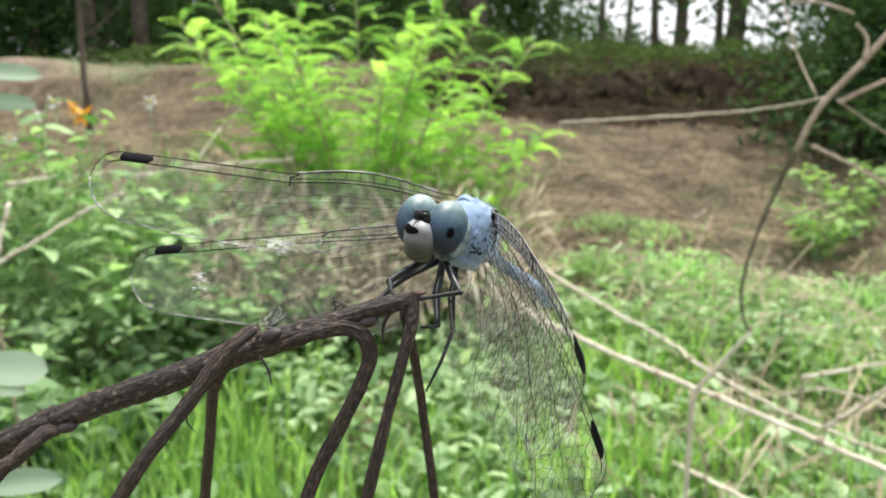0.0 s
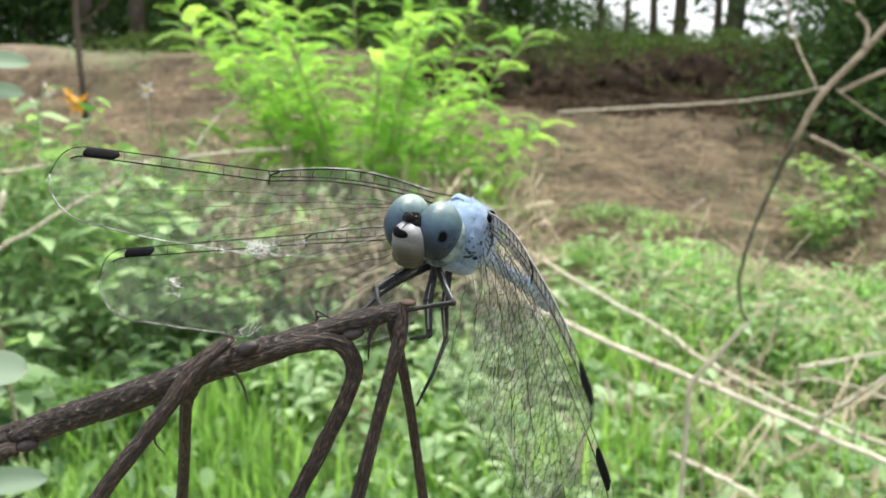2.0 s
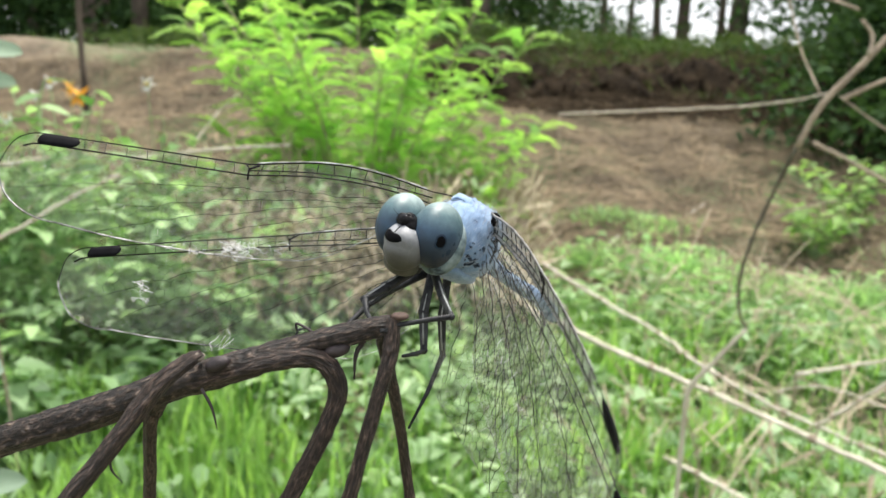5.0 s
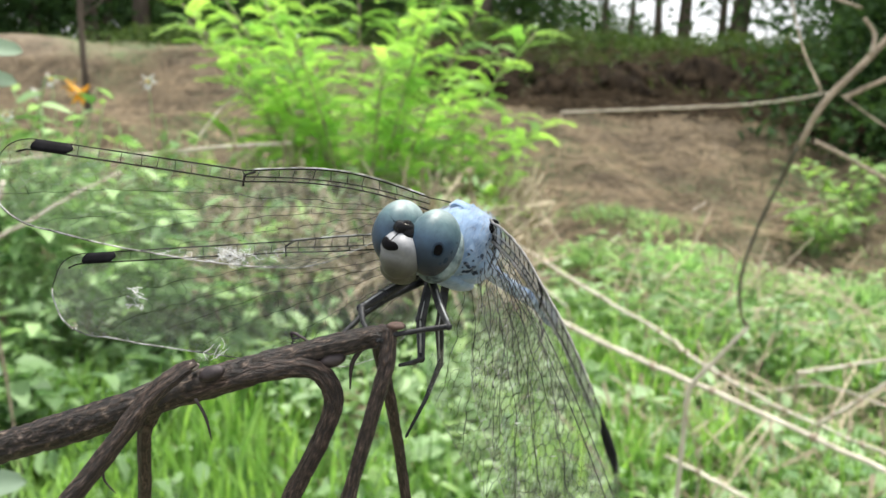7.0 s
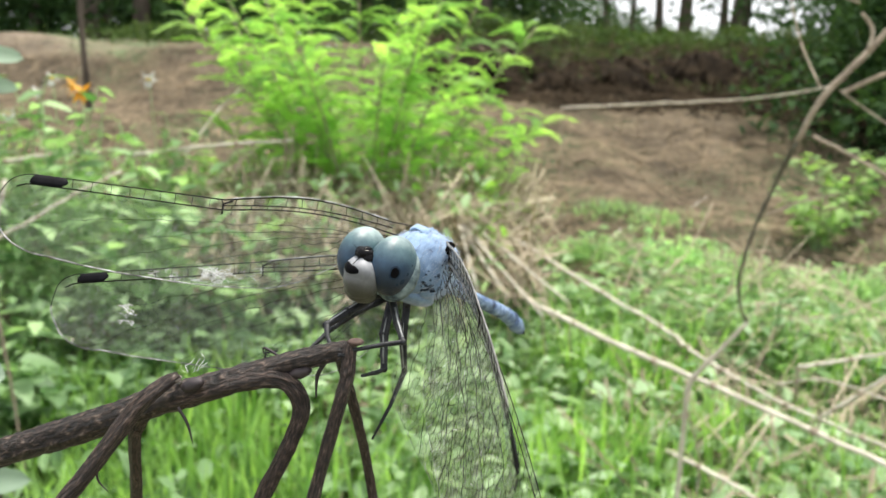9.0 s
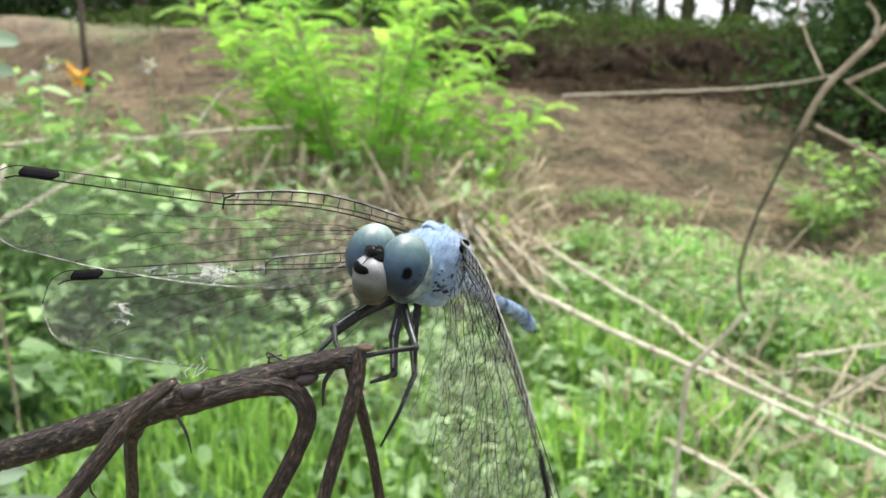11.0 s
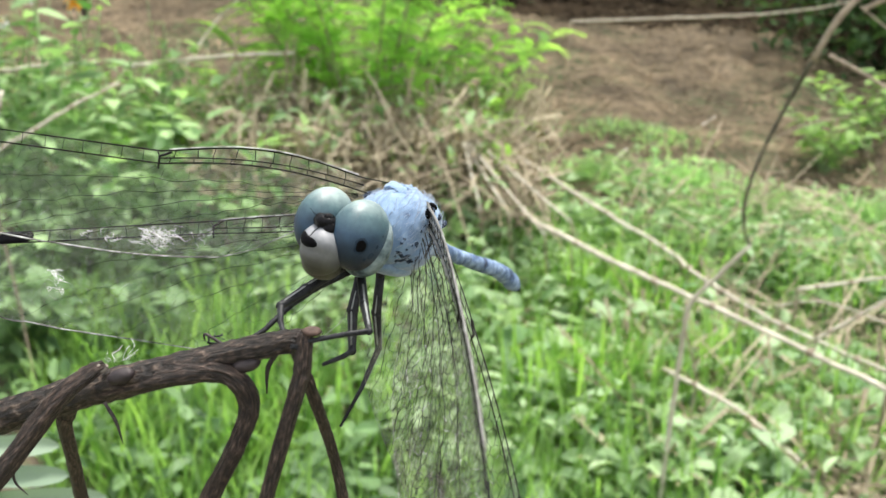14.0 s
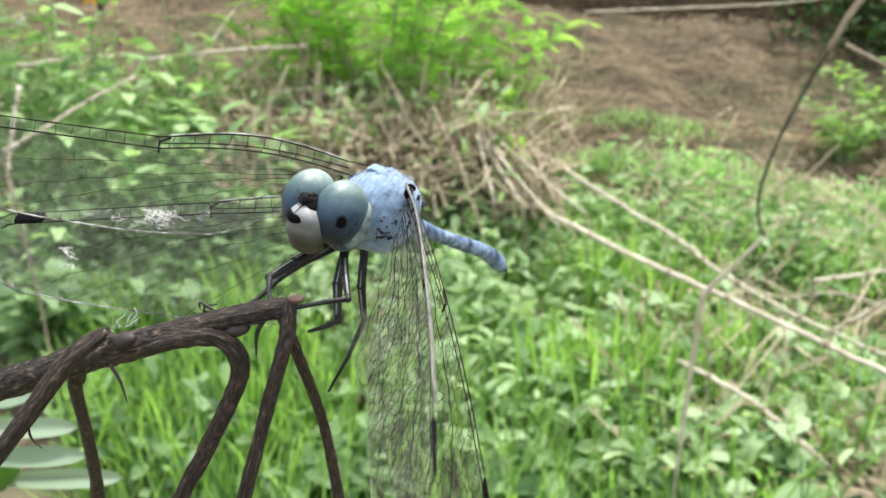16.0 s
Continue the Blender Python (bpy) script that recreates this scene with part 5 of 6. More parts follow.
CANES = (
    ([(0.271, 2.97, 0.624), (0.536, 2.649, 0.497), (0.743, 2.383, 0.403), (0.8, 2.226, 0.366), (0.966, 2.015, 0.301), (1.127, 1.76, 0.281)], 0.009),
    ([(0.303, 2.543, 0.459), (0.585, 2.131, 0.404), (0.751, 1.875, 0.383), (0.975, 1.517, 0.349)], 0.0115),
    ([(0.546, 1.712, 0.295), (0.673, 1.557, 0.272), (0.78, 1.397, 0.21)], 0.007),
    ([(1.045, 2.127, 0.374), (1.15, 2.081, 0.41), (1.28, 2.037, 0.456)], 0.008),
    ([(0.984, 1.867, 0.323), (1.044, 1.826, 0.394), (1.127, 1.788, 0.482)], 0.007),
    ([(1.024, 2.216, 0.289), (1.127, 2.122, 0.339), (1.28, 2.016, 0.309)], 0.005),
    ([(0.708, 4.662, 1.168), (1.104, 4.463, 1.189), (1.58, 4.164, 1.216), (1.794, 3.965, 1.243), (1.918, 3.869, 1.277)], 0.0075),
    ([(-1.785, 2.904, 0.874), (-1.551, 2.959, 0.908), (-1.353, 3.012, 0.928)], 0.012),
    ([(-1.219, 3.011, 0.919), (-0.875, 3.068, 0.962), (-0.611, 3.121, 0.981)], 0.01),
    ([(0.065, 2.777, 0.693), (0.128, 2.547, 0.488)], 0.008),
    ([(0.065, 2.797, 0.691), (0.221, 2.496, 0.49)], 0.007),
    ([(0.075, 2.777, 0.693), (0.338, 2.438, 0.436)], 0.008),
    ([(0.098, 2.828, 0.698), (0.422, 2.445, 0.482)], 0.007),
    ([(-0.009, 2.875, 0.67), (0.177, 2.701, 0.507)], 0.006),
    ([(0.818, 1.649, 0.212), (0.829, 1.435, 0.125)], 0.008),
    ([(0.833, 1.592, 0.161), (0.975, 1.488, 0.142)], 0.007),
    ([(0.736, 1.485, 0.119), (0.975, 1.498, 0.213)], 0.006),
    ([(0.714, 1.642, 0.161), (0.783, 1.432, 0.102)], 0.006),
    ([(0.945, 1.799, 0.197), (1.097, 1.691, 0.149)], 0.007),
    ([(0.963, 1.698, 0.202), (0.927, 1.483, 0.107)], 0.006),
    ([(-0.976, 1.698, 0.915), (-0.984, 1.666, 0.83), (-0.991, 1.63, 0.722)], 0.006),
    ([(-0.961, 1.579, 0.787), (-0.876, 1.606, 0.838), (-0.786, 1.655, 0.9), (-0.716, 1.701, 0.94)], 0.005),
    ([(-0.215, 1.887, 0.108), (-0.132, 2.001, 0.2), (-0.089, 2.11, 0.257)], 0.009),
    ([(0.009, 1.844, 0.16), (0.135, 2.003, 0.216)], 0.007),
    ([(-0.136, 1.631, 0.083), (0.069, 1.528, 0.065)], 0.01),
    ([(-0.899, 3.456, 1.208), (-0.966, 3.236, 1.08), (-1.017, 3.012, 0.923)], 0.006),
    ([(1.301, 4.367, 0.506), (1.601, 4.589, 0.651)], 0.008),
    ([(0.804, 3.85, 0.424), (0.944, 3.966, 0.526)], 0.008))


def build_canes():
    rr = random.Random(3)
    for pts, r in CANES:
        r *= 0.85
        line = spline(pts, 7)
        line = [p + Vector((rr.gauss(0, 1), rr.gauss(0, 1), rr.gauss(0, 1))) * r * 0.18 for p in line]
        low = min(line, key=lambda p: p.z)
        ob = empty("dry_cane", pose(0, 0, 0), "long dry straw-coloured cane lying over the weeds", "cane", "dry canes")
        bm = bmesh.new()
        tube(bm, line, lerps([r, r * 0.8, r * 0.65], len(line)), 8)
        part("cane", bm, M_CANE, ob)
        # knots, and a dead shoot that reaches the ground
        for k in range(3, len(line) - 1, 5):
            bm = bmesh.new()
            ball(bm, line[k], [r * 1.25] * 3, 8, 6)
            part("knot", bm, M_TWIG, ob)
        bm = bmesh.new()
        g = height(low.x, low.y)
        tube(bm, spline([low, low + Vector((0.02, 0.03, -0.5 * max(0.02, low.z - g))), Vector((low.x + 0.03, low.y + 0.04, g - 0.02))], 4), r * 0.5, 6)
        part("shoot", bm, M_TWIG, ob)


build_canes()


# ---- the feathery bush ----
def build_bush(base, stems, seed, label, spread, tall, each, sizes, low=0.3):
    rr = random.Random(seed)
    bush = empty("feathery_bush", pose(0, 0, 0), label, "bush")
    bx, by = base
    bz = height(bx, by) - 0.03
    for k in range(stems):
        az = 6.283 * k / stems + rr.uniform(-0.3, 0.3)
        reach = spread * math.sqrt(rr.uniform(0.05, 1.0))
        h = tall * rr.uniform(0.55, 1.05) * (1 - 0.2 * (reach / spread) ** 2)
        tip = Vector((bx + math.cos(az) * reach, by + math.sin(az) * reach * 0.7, bz + h))
        mid = Vector((bx + math.cos(az) * reach * 0.45, by + math.sin(az) * reach * 0.3, bz + 0.55 * h))
        line = spline([Vector((bx + 0.05 * math.cos(az), by + 0.05 * math.sin(az), bz)), mid, tip], 10)
        bm = bmesh.new()
        tube(bm, line, lerps([0.009, 0.006, 0.003], len(line)), 6)
        part("stem", bm, M_TWIG, bush)
        for j in range(each):
            t = low + (1 - low) * ((j + 1) / each) ** 0.8
            f = t * (len(line) - 1)
            o = line[int(f)].lerp(line[min(int(f) + 1, len(line) - 1)], f % 1)
            a = az + 2.4 * j + rr.uniform(-0.5, 0.5)
            d = Vector((math.cos(a), math.sin(a), rr.uniform(0.15, 0.9)))
            s = rr.uniform(*sizes) * (0.75 + 0.25 * math.sin(math.pi * t))
            ob = piece("frond", FRONDS[rr.randrange(4)], bush, Matrix.Translation(o) @ turn_to(d, rr.uniform(-0.5, 0.5)) @ Matrix.Scale(s, 4))


FRONDS = [feather_mesh("frond", M_FROND, random.Random(40 + k), 7 + k) for k in range(4)]
build_bush((-0.36, 3.5), 32, 21, "bright yellow-green feathery-leaved young bush", 0.92, 1.66, 28, (0.12, 0.23), 0.37)
build_bush((-0.80, 3.6), 9, 25, "lower yellow-green feathery-leaved young bush", 0.35, 0.95, 11, (0.15, 0.24), 0.55)
build_bush((0.05, 3.3), 12, 22, "low bright green feathery-leaved shoot", 0.45, 0.80, 9, (0.14, 0.22), 0.45)


# ---- broad-leaved shrubs and weeds ----
def build_shrub(base, seed, label, spread, tall, stems, each, mat, size, name="leafy_shrub", wide=(0.42, 0.6)):
    rr = random.Random(seed)
    ob = empty(name, pose(0, 0, 0), label, "shrub" if name == "leafy_shrub" else "weed", "shrubs" if name == "leafy_shrub" else "weeds")
    me = [leaf_mesh("leaf", mat, 1.0, rr.uniform(*wide), rr.uniform(0.1, 0.3), 0.2) for _ in range(2)]
    bx, by = base
    bz = height(bx, by) - 0.02
    for k in range(stems):
        bm = bmesh.new()
        az = 6.283 * k / stems + rr.uniform(-0.4, 0.4)
        reach, h = spread * rr.uniform(0.2, 1.0), tall * rr.uniform(0.6, 1.05)
        tip = Vector((bx + math.cos(az) * reach, by + math.sin(az) * reach, bz + h))
        line = spline([Vector((bx, by, bz)), Vector((bx + math.cos(az) * reach * 0.4, by + math.sin(az) * reach * 0.4, bz + h * 0.6)), tip], 6)
        tube(bm, line, lerps([0.004, 0.002], len(line)), 5)
        part("stem", bm, M_COVER, ob)
        for j in range(each):
            f = (0.25 + 0.75 * (j + 1) / each) * (len(line) - 1)
            o = line[int(f)].lerp(line[min(int(f) + 1, len(line) - 1)], f % 1)
            a = az + 2.4 * j + rr.uniform(-0.4, 0.4)
            s = rr.uniform(*size)
            piece("leaf", me[rr.randrange(2)], ob, Matrix.Translation(o) @ turn_to((math.cos(a), math.sin(a), rr.uniform(-0.35, 0.6)), rr.uniform(-0.4, 0.4)) @ Matrix.Scale(s, 4))
    return ob


SHRUBS = ((-1.35, 2.6, 0.40, 1.05), (-1.0, 2.5, 0.35, 0.80), (-0.7, 2.55, 0.35, 0.62), (-1.65, 2.9, 0.4, 1.05), (-1.15, 3.0, 0.4, 0.85), (-0.55, 2.9, 0.3, 0.45), (-1.45, 2.25, 0.3, 0.5), (-0.85, 2.15, 0.28, 0.38), (-1.15, 1.95, 0.28, 0.42), (-0.6, 2.3, 0.25, 0.36), (-0.35, 2.65, 0.22, 0.30),
          (1.95, 3.9, 0.35, 0.36), (2.3, 4.2, 0.45, 0.45))
for k, (x, y, sp, h) in enumerate(SHRUBS):
    build_shrub((x, y), 60 + k, "dark green broad-leaved shrub among dry stalks" if k < 11 else "light green low shrub at the foot of the slope",
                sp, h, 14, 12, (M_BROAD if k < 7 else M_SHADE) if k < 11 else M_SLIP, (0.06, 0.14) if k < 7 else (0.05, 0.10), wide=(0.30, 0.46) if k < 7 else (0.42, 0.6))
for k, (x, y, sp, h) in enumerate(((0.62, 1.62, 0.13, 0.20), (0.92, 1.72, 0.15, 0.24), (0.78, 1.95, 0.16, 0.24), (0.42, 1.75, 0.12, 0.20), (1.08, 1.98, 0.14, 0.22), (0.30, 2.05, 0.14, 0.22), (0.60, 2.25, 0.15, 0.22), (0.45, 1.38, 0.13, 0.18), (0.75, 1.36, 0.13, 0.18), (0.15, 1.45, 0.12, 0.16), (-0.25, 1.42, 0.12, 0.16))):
    # the nearest weeds take the leaf with shade in its colour
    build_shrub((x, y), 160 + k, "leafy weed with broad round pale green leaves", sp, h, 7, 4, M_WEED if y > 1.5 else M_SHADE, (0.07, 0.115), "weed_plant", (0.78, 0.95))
for k, (x, y, sp, h) in enumerate(((-1.85, 3.15, 0.30, 1.22), (-1.55, 3.25, 0.28, 1.05), (-1.25, 3.35, 0.28, 0.92), (-1.75, 2.75, 0.25, 1.0), (-1.0, 3.2, 0.25, 0.75))):
    build_shrub((x, y), 180 + k, "tall yellow-green weed with slender leaves beside the slope", sp, h, 9, 13, M_SLIP, (0.05, 0.10), "tall_weed", (0.25, 0.36))
rr_w = random.Random(91)
n_w = 0
while n_w < 70:
    d, az = rr_w.uniform(1.25, 3.4), radians(rr_w.uniform(-30, 31))
    x, y = d * math.sin(az), d * math.cos(az)
    if x < -0.5 and d > 2.0:
        continue
    n_w += 1
    # weeds on the left take the leaf with shade in its colour
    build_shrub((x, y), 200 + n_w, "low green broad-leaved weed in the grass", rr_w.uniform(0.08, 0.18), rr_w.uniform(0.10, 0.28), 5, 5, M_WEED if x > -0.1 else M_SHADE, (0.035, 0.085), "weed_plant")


def fan(d0, d1, a0, a1, cut=None, grain=1.6):
    """A place in a fan of the ground; cut thins it to patches."""
    def place(rr):
        d, az = math.sqrt(rr.uniform(d0 * d0, d1 * d1)), radians(rr.uniform(a0, a1))
        x, y = d * math.sin(az), d * math.cos(az)
        if cut is not None and noise.noise(Vector((x * grain, y * grain, 3.1))) < cut + rr.uniform(-0.15, 0.15):
            return None
        return x, y
    return place


def below_bank(place):
    """Keeps a place off the bare cut on the far side."""
    def put(rr):
        while True:
            p = place(rr)
            if p is not None and (p[0] < -0.3 or math.hypot(p[0] * 0.6, p[1]) < 7.35):
                return p
    return put


def above(place, low, high):
    def put(rr):
        p = place(rr)
        if p is None:
            return None
        return Vector((p[0], p[1], height(*p) + rr.uniform(low, high) ** 1.0))
    return put


blades("bright_grass", "tall bright green grass blades in the foreground weeds", M_GRASS, 5600, fan(1.1, 3.0, -30, 36, -0.05), (0.14, 0.36), (0.005, 0.011), (0.1, 0.6), 31)
blades("grass_tuft", "tall lime green grass in dense tufts under the stem", M_LIME, 620, fan(1.55, 2.5, -30, 8, 0.1, 2.5), (0.20, 0.42), (0.009, 0.016), (0.08, 0.45), 32)
blades("cane_side_grass", "tall lime green grass between the dry canes", M_LIME, 420, fan(1.6, 2.6, 8, 24, 0.12, 2.5), (0.2, 0.42), (0.008, 0.015), (0.08, 0.5), 52)
blades("meadow_grass", "short light green grass below the slope", M_MEADOW, 12000, fan(2.4, 3.85, -3, 36, -0.12), (0.08, 0.20), (0.005, 0.011), (0.2, 0.9), 33)
blades("slope_tufts", "sparse green grass tufts at the foot of the slope", M_MEADOW, 1300, fan(3.7, 4.5, -3, 36, 0.12, 1.4), (0.05, 0.14), (0.005, 0.010), (0.3, 1.0), 58)
blades("meadow_grass_edge", "short green grass among the shrubs", M_GRASS, 2500, fan(2.8, 4.6, -36, -3, 0.0), (0.08, 0.22), (0.005, 0.010), (0.2, 0.9), 41)
blades("slope_grass", "thin dry and green grass on the slope", M_SLOPE, 4500, below_bank(fan(3.4, 9.0, -38, 38)), (0.05, 0.15), (0.004, 0.009), (0.4, 1.2), 34)
blades("dry_grass", "tan dead grass under the bush", M_STRAW, 3600, fan(2.6, 4.4, -20, 6, -0.1), (0.12, 0.34), (0.004, 0.008), (0.4, 1.3), 42)
blades("path_grass", "bright green grass beside the dry canes", M_GRASS, 1500, fan(1.9, 3.2, -2, 16), (0.12, 0.3), (0.005, 0.011), (0.1, 0.7), 43)
scatter_leaves("bush_foot_leaves", "small green weed leaves among the straw below the bush", M_COVER, 3400, above(fan(2.5, 3.7, -30, 5, -0.15, 2.2), 0.10, 0.46), (0.025, 0.075), (0.25, 0.5), 54, "ground cover")
scatter_leaves("foot_sprigs", "bright yellow-green sprigs below the bush", M_LIME, 1400, above(fan(2.7, 3.8, -24, 5, 0.02, 2.4), 0.15, 0.55), (0.03, 0.07), (0.3, 0.5), 55, "ground cover")
scatter_leaves("foot_weeds", "leafy green weeds standing before the bush's foot", M_COVER, 900, above(fan(2.65, 3.3, -15, 4, -0.1, 2.4), 0.15, 0.66), (0.03, 0.08), (0.25, 0.5), 57, "weeds")
scatter_leaves("middle_leaves", "pale green leaves between the shrubs and the canes", M_COVER, 1200, above(fan(1.95, 2.85, -13, 5, -0.15, 2.4), 0.06, 0.32), (0.03, 0.085), (0.25, 0.45), 59, "ground cover")
straws("foot_straw", "pale dry stalks leaning against the bush's foot", M_STRAW, 950, fan(2.75, 3.5, -17, 3), (0.12, 0.40), (0.003, 0.006), 60, 0.30, 0.6)
straws("side_straw", "tan dry stalks standing in the weeds", M_STRAW, 220, fan(2.2, 3.7, 12, 34), (0.15, 0.45), (0.002, 0.004), 56, 0.10, 0.6)
scatter_leaves("weed_leaves", "pale green weed leaves beside the dry canes", M_COVER, 1500, above(fan(1.8, 3.4, -1, 17), 0.02, 0.22), (0.035, 0.10), (0.25, 0.4), 44, "ground cover")
scatter_leaves("ground_cover", "low light green leaves covering the ground", M_COVER, 2500, above(fan(1.4, 3.2, -5, 36, -0.05), 0.02, 0.20), (0.03, 0.095), (0.25, 0.4), 35, "ground cover")
# Shade below the shrubs is put into this leaf colour.
scatter_leaves("ground_cover_shade", "low green leaves under the shrubs, shade put in their colour", M_SHADE_COVER, 1200, above(fan(1.1, 3.2, -36, -5, -0.05), 0.02, 0.20), (0.03, 0.085), (0.25, 0.4), 50, "ground cover")
scatter_leaves("ground_cover_far", "low light green leaves at the slope's foot", M_MEADOW, 3600, above(fan(2.2, 3.85, -4, 36, -0.04), 0.04, 0.17), (0.02, 0.06), (0.25, 0.4), 36, "ground cover")
straws("straw_litter", "brown cut dry grass and straw lying on the slope", M_SLOPE, 18000, below_bank(fan(3.2, 8.6, -38, 38)), (0.10, 0.40), (0.002, 0.005), 37, 0.015)
straws("straw_heap", "heap of tan dry stalks and grass below the bush", M_STRAW, 2200, fan(2.6, 3.9, -18, 7), (0.10, 0.36), (0.003, 0.006), 45, 0.25, 0.5)
straws("straw_pile", "broken pale dry stalks in the weeds", M_STRAW, 420, fan(1.55, 2.3, 14, 33), (0.12, 0.40), (0.003, 0.006), 46, 0.07, 0.5)
straws("straw_mat", "tangled tan straw under the weeds", M_STRAW, 2000, fan(1.9, 3.2, -20, 36), (0.10, 0.45), (0.0015, 0.004), 38, 0.03, 0.35)


# ---- trees, bank and far woods ----
FLOWERS = ((-1.279, 3.357, 1.225, 'w', 0.045), (-1.492, 2.95, 1.202, 'w', 0.035), (-1.493, 2.841, 1.149, 'w', 0.03), (-1.425, 3.044, 1.156, 'o', 0.055), (-1.49, 3.099, 1.187, 'o', 0.04), (-1.541, 2.729, 1.066, 'w', 0.03))
def build_tree(x, y, r, lean, seed, crown_mat):
    rr = random.Random(seed)
    tree = empty("tree", pose(0, 0, 0), "tall dark-barked tree on the bank", "tree", "trees on the bank")
    z = height(x, y) - 0.1
    h = rr.uniform(7.5, 10)
    line = spline([(x, y, z), (x + lean * 1.2 + rr.uniform(-0.08, 0.08), y, z + 0.3 * h), (x + lean * 2.5, y + rr.uniform(-0.3, 0.3), z + 0.65 * h), (x + lean * 3.4, y, z + h)], 6)
    bm = bmesh.new()
    tube(bm, line, lerps([r * 1.35, r, r * 0.8, r * 0.5, r * 0.2], len(line)), 12)
    part("trunk", bm, M_TRUNK, tree)
    verts, faces = [], []
    for k in range(11):
        f = ((0.50 if y < 18 else 0.34) + (0.045 if y < 18 else 0.058) * k) * (len(line) - 1)
        o = line[int(f)]
        a = 2.4 * k + rr.uniform(-0.4, 0.4)
        ll = rr.uniform(1.2, 2.4) * (1.15 - 0.06 * k)
        tip = o + Vector((math.cos(a) * ll, math.sin(a) * ll, rr.uniform(-0.1, 0.8)))
        limb = spline([o, o.lerp(tip, 0.5) + Vector((0, 0, 0.25)), tip], 5)
        bm = bmesh.new()
        tube(bm, limb, lerps([r * 0.35, r * 0.08], len(limb)), 6)
        part("limb", bm, M_TRUNK, tree)
        for _ in range(230 if y < 18 else 55):
            c = limb[rr.randrange(3, len(limb))] + Vector((rr.gauss(0, 0.45), rr.gauss(0, 0.45), rr.gauss(0, 0.34)))
            s, az, el = rr.uniform(0.14, 0.30), rr.uniform(0, 6.283), rr.uniform(-1.0, 0.5)
            d = Vector((math.cos(az) * math.cos(el), math.sin(az) * math.cos(el), math.sin(el)))
            sd = d.cross(Vector((rr.uniform(-1, 1), rr.uniform(-1, 1), 1))).normalized() * s * 0.28
            b = len(verts)
            verts += [tuple(c), tuple(c + d * s * 0.5 + sd), tuple(c + d * s), tuple(c + d * s * 0.5 - sd)]
            faces.append((b, b + 1, b + 2, b + 3))
    ob = new("crown", pydata("crown", verts, faces, crown_mat))
    ob.parent = tree


TREES = [(-6.524, 14.372, 0.12, 0), (-6.666, 15.408, 0.065, 0.0), (-5.583, 14.363, 0.12, 0.02), (-9.192, 17.472, 0.1, 0.0), (0.484, 12.286, 0.2, 0), (5.037, 24.672, 0.11, -0.02), (6.574, 27.767, 0.09, 0.05), (6.459, 23.63, 0.11, -0.04), (6.214, 20.518, 0.15, 0), (8.018, 22.584, 0.11, 0.06), (5.48, 14.775, 0.15, 0.22), (8.317, 16.378, 0.15, -0.05), (-5.437, 20.597, 0.125, 0), (-1.936, 18.519, 0.15, 0.03), (3.806, 26.723, 0.1, 0.02)]
for k, (x, y, r, lean) in enumerate(TREES):
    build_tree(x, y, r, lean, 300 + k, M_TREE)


def build_sapling(x, y, r, seed):
    """A thin young trunk with a few bare side shoots."""
    rr = random.Random(seed)
    top = empty("sapling", pose(0, 0, 0), "thin dark-barked sapling on the dry slope", "sapling")
    z = height(x, y) - 0.05
    line = spline([(x, y, z), (x - 0.03, y, z + 1.0), (x + 0.02, y, z + 2.3), (x - 0.06, y + 0.1, z + 4.0)], 7)
    bm = bmesh.new()
    tube(bm, line, lerps([r, r * 0.8, r * 0.4], len(line)), 9)
    part("trunk", bm, M_TRUNK, top)
    for k in range(7):
        o = line[6 + 2 * k]
        a = 2.4 * k + rr.uniform(-0.4, 0.4)
        bm = bmesh.new()
        tube(bm, spline([o, o + Vector((math.cos(a) * 0.25, math.sin(a) * 0.25, 0.2)), o + Vector((math.cos(a) * 0.6, math.sin(a) * 0.6, 0.55))], 4), lerps([r * 0.3, r * 0.08], 9), 5)
        part("side_shoot", bm, M_TRUNK, top)


build_sapling(-2.9, 6.3, 0.027, 61)


def build_bank():
    """The bare cut of earth below the trees, their shade put into its dark colour."""
    verts, faces = [], []
    n, rows = 240, 14
    for i in range(n + 1):
        az = radians(-2 + 32 * i / n)
        for j in range(rows + 1):
            t = j / rows
            d = 7.45 + 0.95 * t ** 1.5 + 0.30 * noise.noise(Vector((i * 0.11, t * 3, 2.0))) + 0.12 * noise.noise(Vector((i * 0.5, t * 9, 5.0)))
            d /= math.hypot(0.6 * math.sin(az), math.cos(az))
            x, y = d * math.sin(az), d * math.cos(az)
            rise = height(x, y) + 0.10 * math.sin(math.pi * t) + 0.26 * noise.noise(Vector((x * 2.1, y * 2.1, t * 3))) * math.sin(math.pi * t)
            verts.append((x, y, rise - (0.12 if j in (0, rows) else -0.02)))
    w = rows + 1
    for i in range(n):
        for j in range(rows):
            faces.append((i * w + j, (i + 1) * w + j, (i + 1) * w + j + 1, i * w + j + 1))
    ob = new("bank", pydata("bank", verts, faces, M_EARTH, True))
    tagged(ob, "bare earth bank under the trees, their shade darkened into its colour", "earth bank", kind="structure")


build_bank()
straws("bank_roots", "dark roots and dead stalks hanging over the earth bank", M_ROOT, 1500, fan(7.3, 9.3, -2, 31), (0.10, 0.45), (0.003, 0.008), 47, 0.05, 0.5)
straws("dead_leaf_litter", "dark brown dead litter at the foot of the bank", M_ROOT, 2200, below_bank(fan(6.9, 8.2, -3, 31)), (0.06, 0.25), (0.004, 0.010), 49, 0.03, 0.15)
blades("bank_grass", "dull green grass tufts on the earth bank", M_BANK, 2600, fan(7.7, 9.6, -3, 31, 0.0), (0.08, 0.26), (0.006, 0.013), (0.5, 1.3), 48)


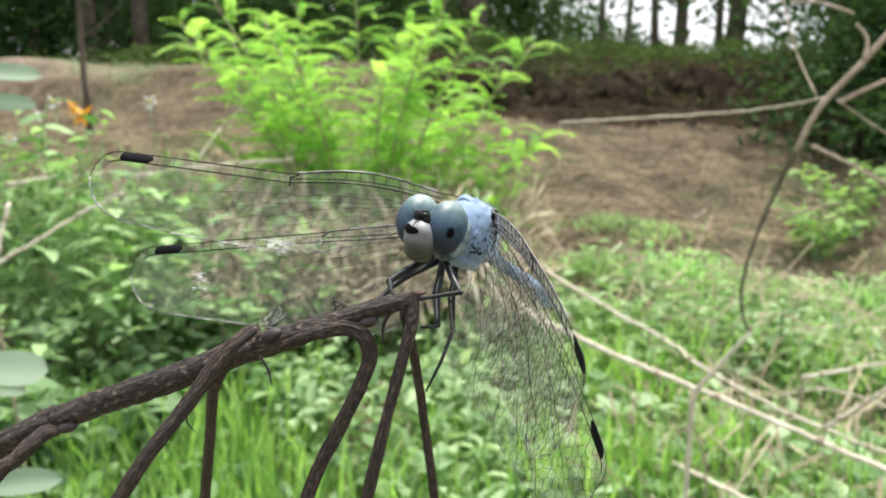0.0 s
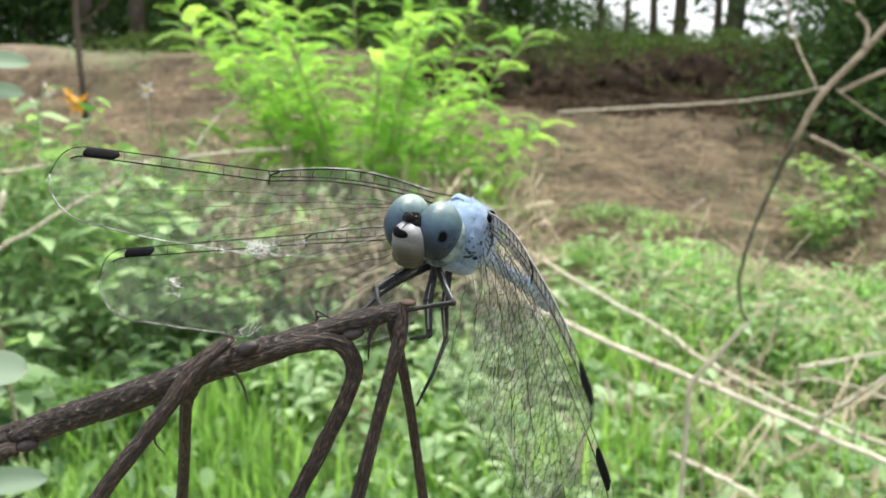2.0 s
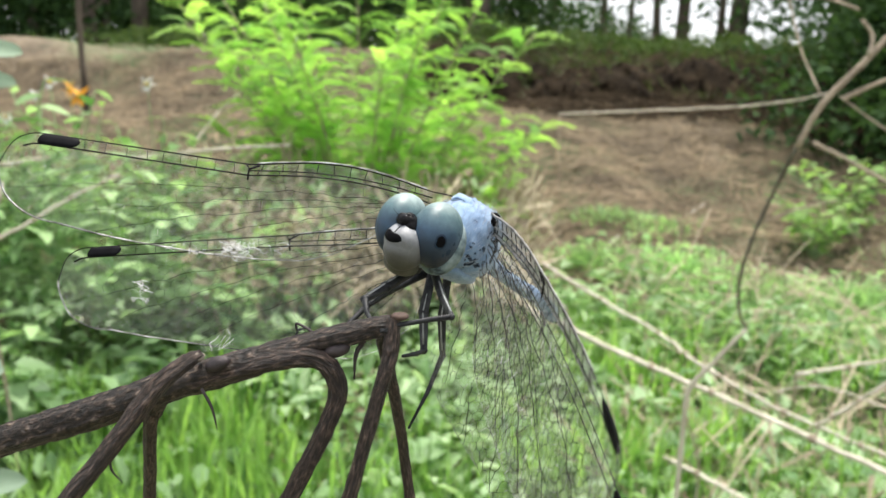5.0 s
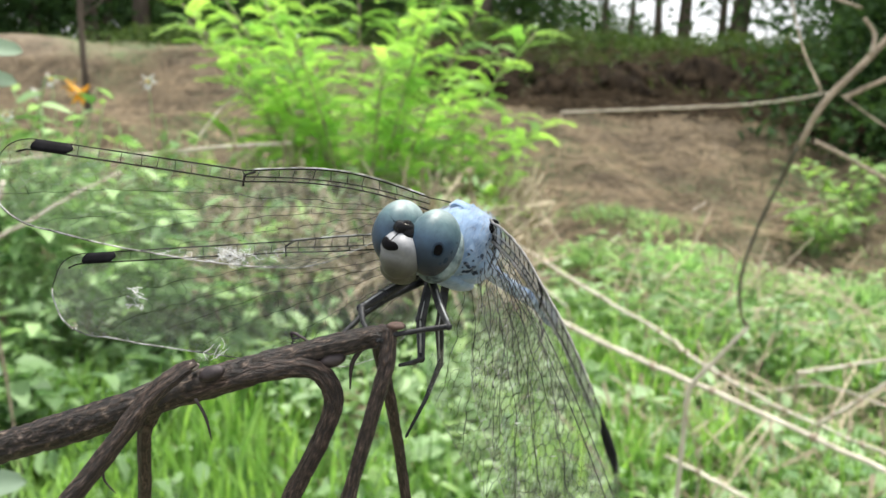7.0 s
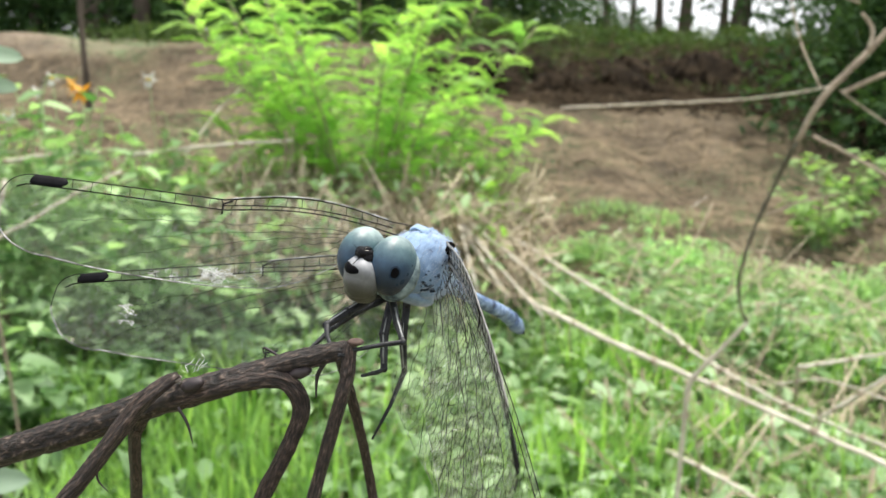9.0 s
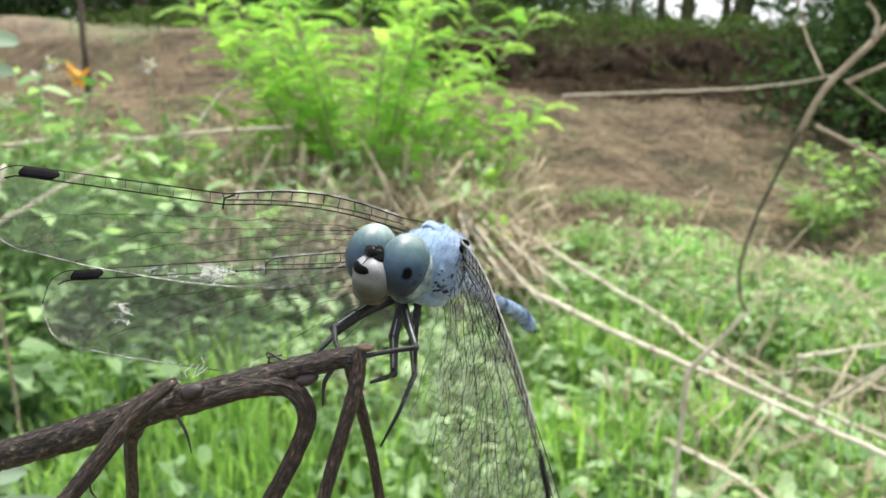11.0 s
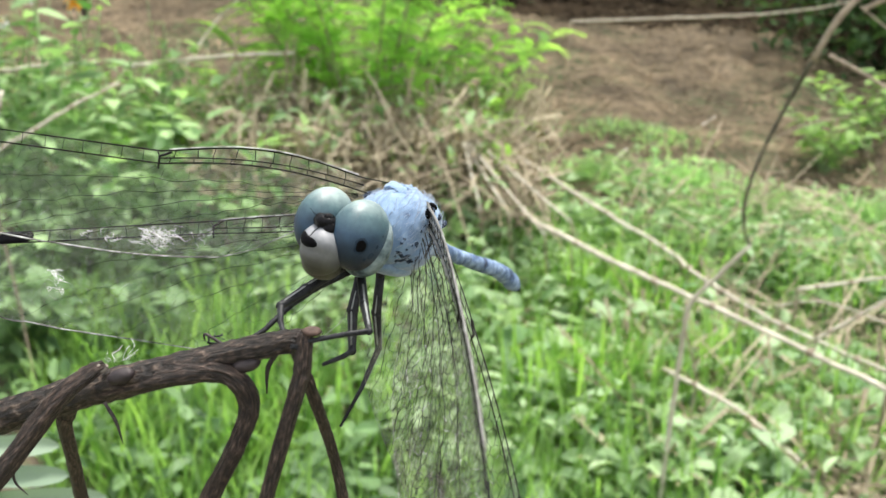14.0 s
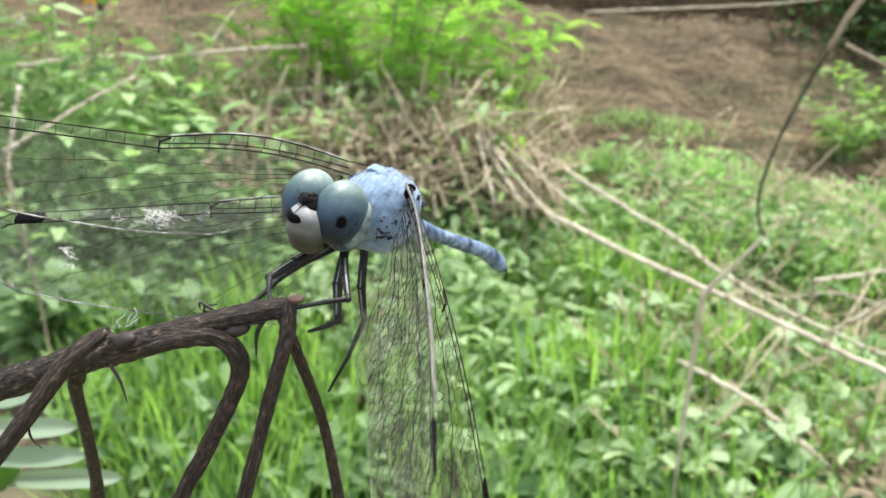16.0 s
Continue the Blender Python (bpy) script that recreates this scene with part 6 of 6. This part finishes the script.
def build_flower(x, y, z, colour, r, seed):
    rr = random.Random(seed)
    top = empty("flower", pose(0, 0, 0), "small %s wild flower on a thin green stem" % colour[0], "flower", "wild flowers")
    bm = bmesh.new()
    tube(bm, spline([(x + 0.03, y + 0.02, height(x, y) - 0.02), (x + 0.02, y + 0.01, 0.6 * z + 0.4 * height(x, y)), (x, y, z)], 5), 0.002, 5)
    part("stem", bm, M_COVER, top)
    me = leaf_mesh("petal", colour[1], r, r * 0.55, 0.2, 0.1)
    for k in range(6):
        a = k * 1.047 + rr.uniform(-0.15, 0.15)
        piece("petal", me, top, Matrix.Translation((x, y, z)) @ turn_to((math.cos(a), -0.5 + 0.5 * math.sin(a), math.sin(a)), rr.uniform(-0.4, 0.4)))
    bm = bmesh.new()
    ball(bm, (x, y - 0.004, z), [r * 0.25] * 3, 10, 8)
    part("flower_centre", bm, M_YELLOW, top)


for k, (x, y, z, c, r) in enumerate(FLOWERS):
    build_flower(x, y, z, ("white", M_WHITE) if c == "w" else ("orange", M_ORANGE), r, 500 + k)


def thicket(name, label, mat, count, spots, size, seed, category="bushes"):
    """Leaves heaped round many centres: x, y, half-width, height."""
    rr = random.Random(seed)

    def put(r2):
        x, y, w, h = spots[r2.randrange(len(spots))]
        a, q, u = r2.uniform(0, 6.283), min(1.3, abs(r2.gauss(0, 0.62))), r2.uniform(0, 1)
        px, py = x + math.cos(a) * q * w, y + math.sin(a) * q * w
        top = h * (1 - 0.5 * min(1, q * q)) * (0.8 + 0.7 * noise.noise(Vector((px * 2.3, py * 2.3, 1.1))))
        return Vector((px, py, height(px, py) + top * u ** 0.6))

    return scatter_leaves(name, label, mat, count, put, size, (0.1, 0.6), seed, category, 0.55)


def az_d(az, d, w, h):
    return (d * math.sin(radians(az)), d * math.cos(radians(az)), w, h)


thicket("shrub_foliage", "dense dark green small leaves inside the shrubs", M_THICK, 3600, [(x, y + 0.1, sp * 1.1, h * 0.9) for x, y, sp, h in SHRUBS[:11]], (0.03, 0.075), 76, "shrub foliage")
thicket("bank_bushes", "low green bushes along the top of the bank", M_BANK, 22000,
        [az_d(a, d, 1.3, h) for a, d, h in ((5, 11, 0.6), (9, 12, 0.5), (13, 12.5, 0.36), (17, 12, 0.26), (21, 13, 0.26), (25, 11, 0.3), (3, 9.6, 0.3), (12, 9.6, 0.25), (20, 9.7, 0.3), (-14, 12, 0.4), (-20, 12, 0.3), (1, 12, 1.0), (-6, 13, 1.0))], (0.04, 0.09), 71)
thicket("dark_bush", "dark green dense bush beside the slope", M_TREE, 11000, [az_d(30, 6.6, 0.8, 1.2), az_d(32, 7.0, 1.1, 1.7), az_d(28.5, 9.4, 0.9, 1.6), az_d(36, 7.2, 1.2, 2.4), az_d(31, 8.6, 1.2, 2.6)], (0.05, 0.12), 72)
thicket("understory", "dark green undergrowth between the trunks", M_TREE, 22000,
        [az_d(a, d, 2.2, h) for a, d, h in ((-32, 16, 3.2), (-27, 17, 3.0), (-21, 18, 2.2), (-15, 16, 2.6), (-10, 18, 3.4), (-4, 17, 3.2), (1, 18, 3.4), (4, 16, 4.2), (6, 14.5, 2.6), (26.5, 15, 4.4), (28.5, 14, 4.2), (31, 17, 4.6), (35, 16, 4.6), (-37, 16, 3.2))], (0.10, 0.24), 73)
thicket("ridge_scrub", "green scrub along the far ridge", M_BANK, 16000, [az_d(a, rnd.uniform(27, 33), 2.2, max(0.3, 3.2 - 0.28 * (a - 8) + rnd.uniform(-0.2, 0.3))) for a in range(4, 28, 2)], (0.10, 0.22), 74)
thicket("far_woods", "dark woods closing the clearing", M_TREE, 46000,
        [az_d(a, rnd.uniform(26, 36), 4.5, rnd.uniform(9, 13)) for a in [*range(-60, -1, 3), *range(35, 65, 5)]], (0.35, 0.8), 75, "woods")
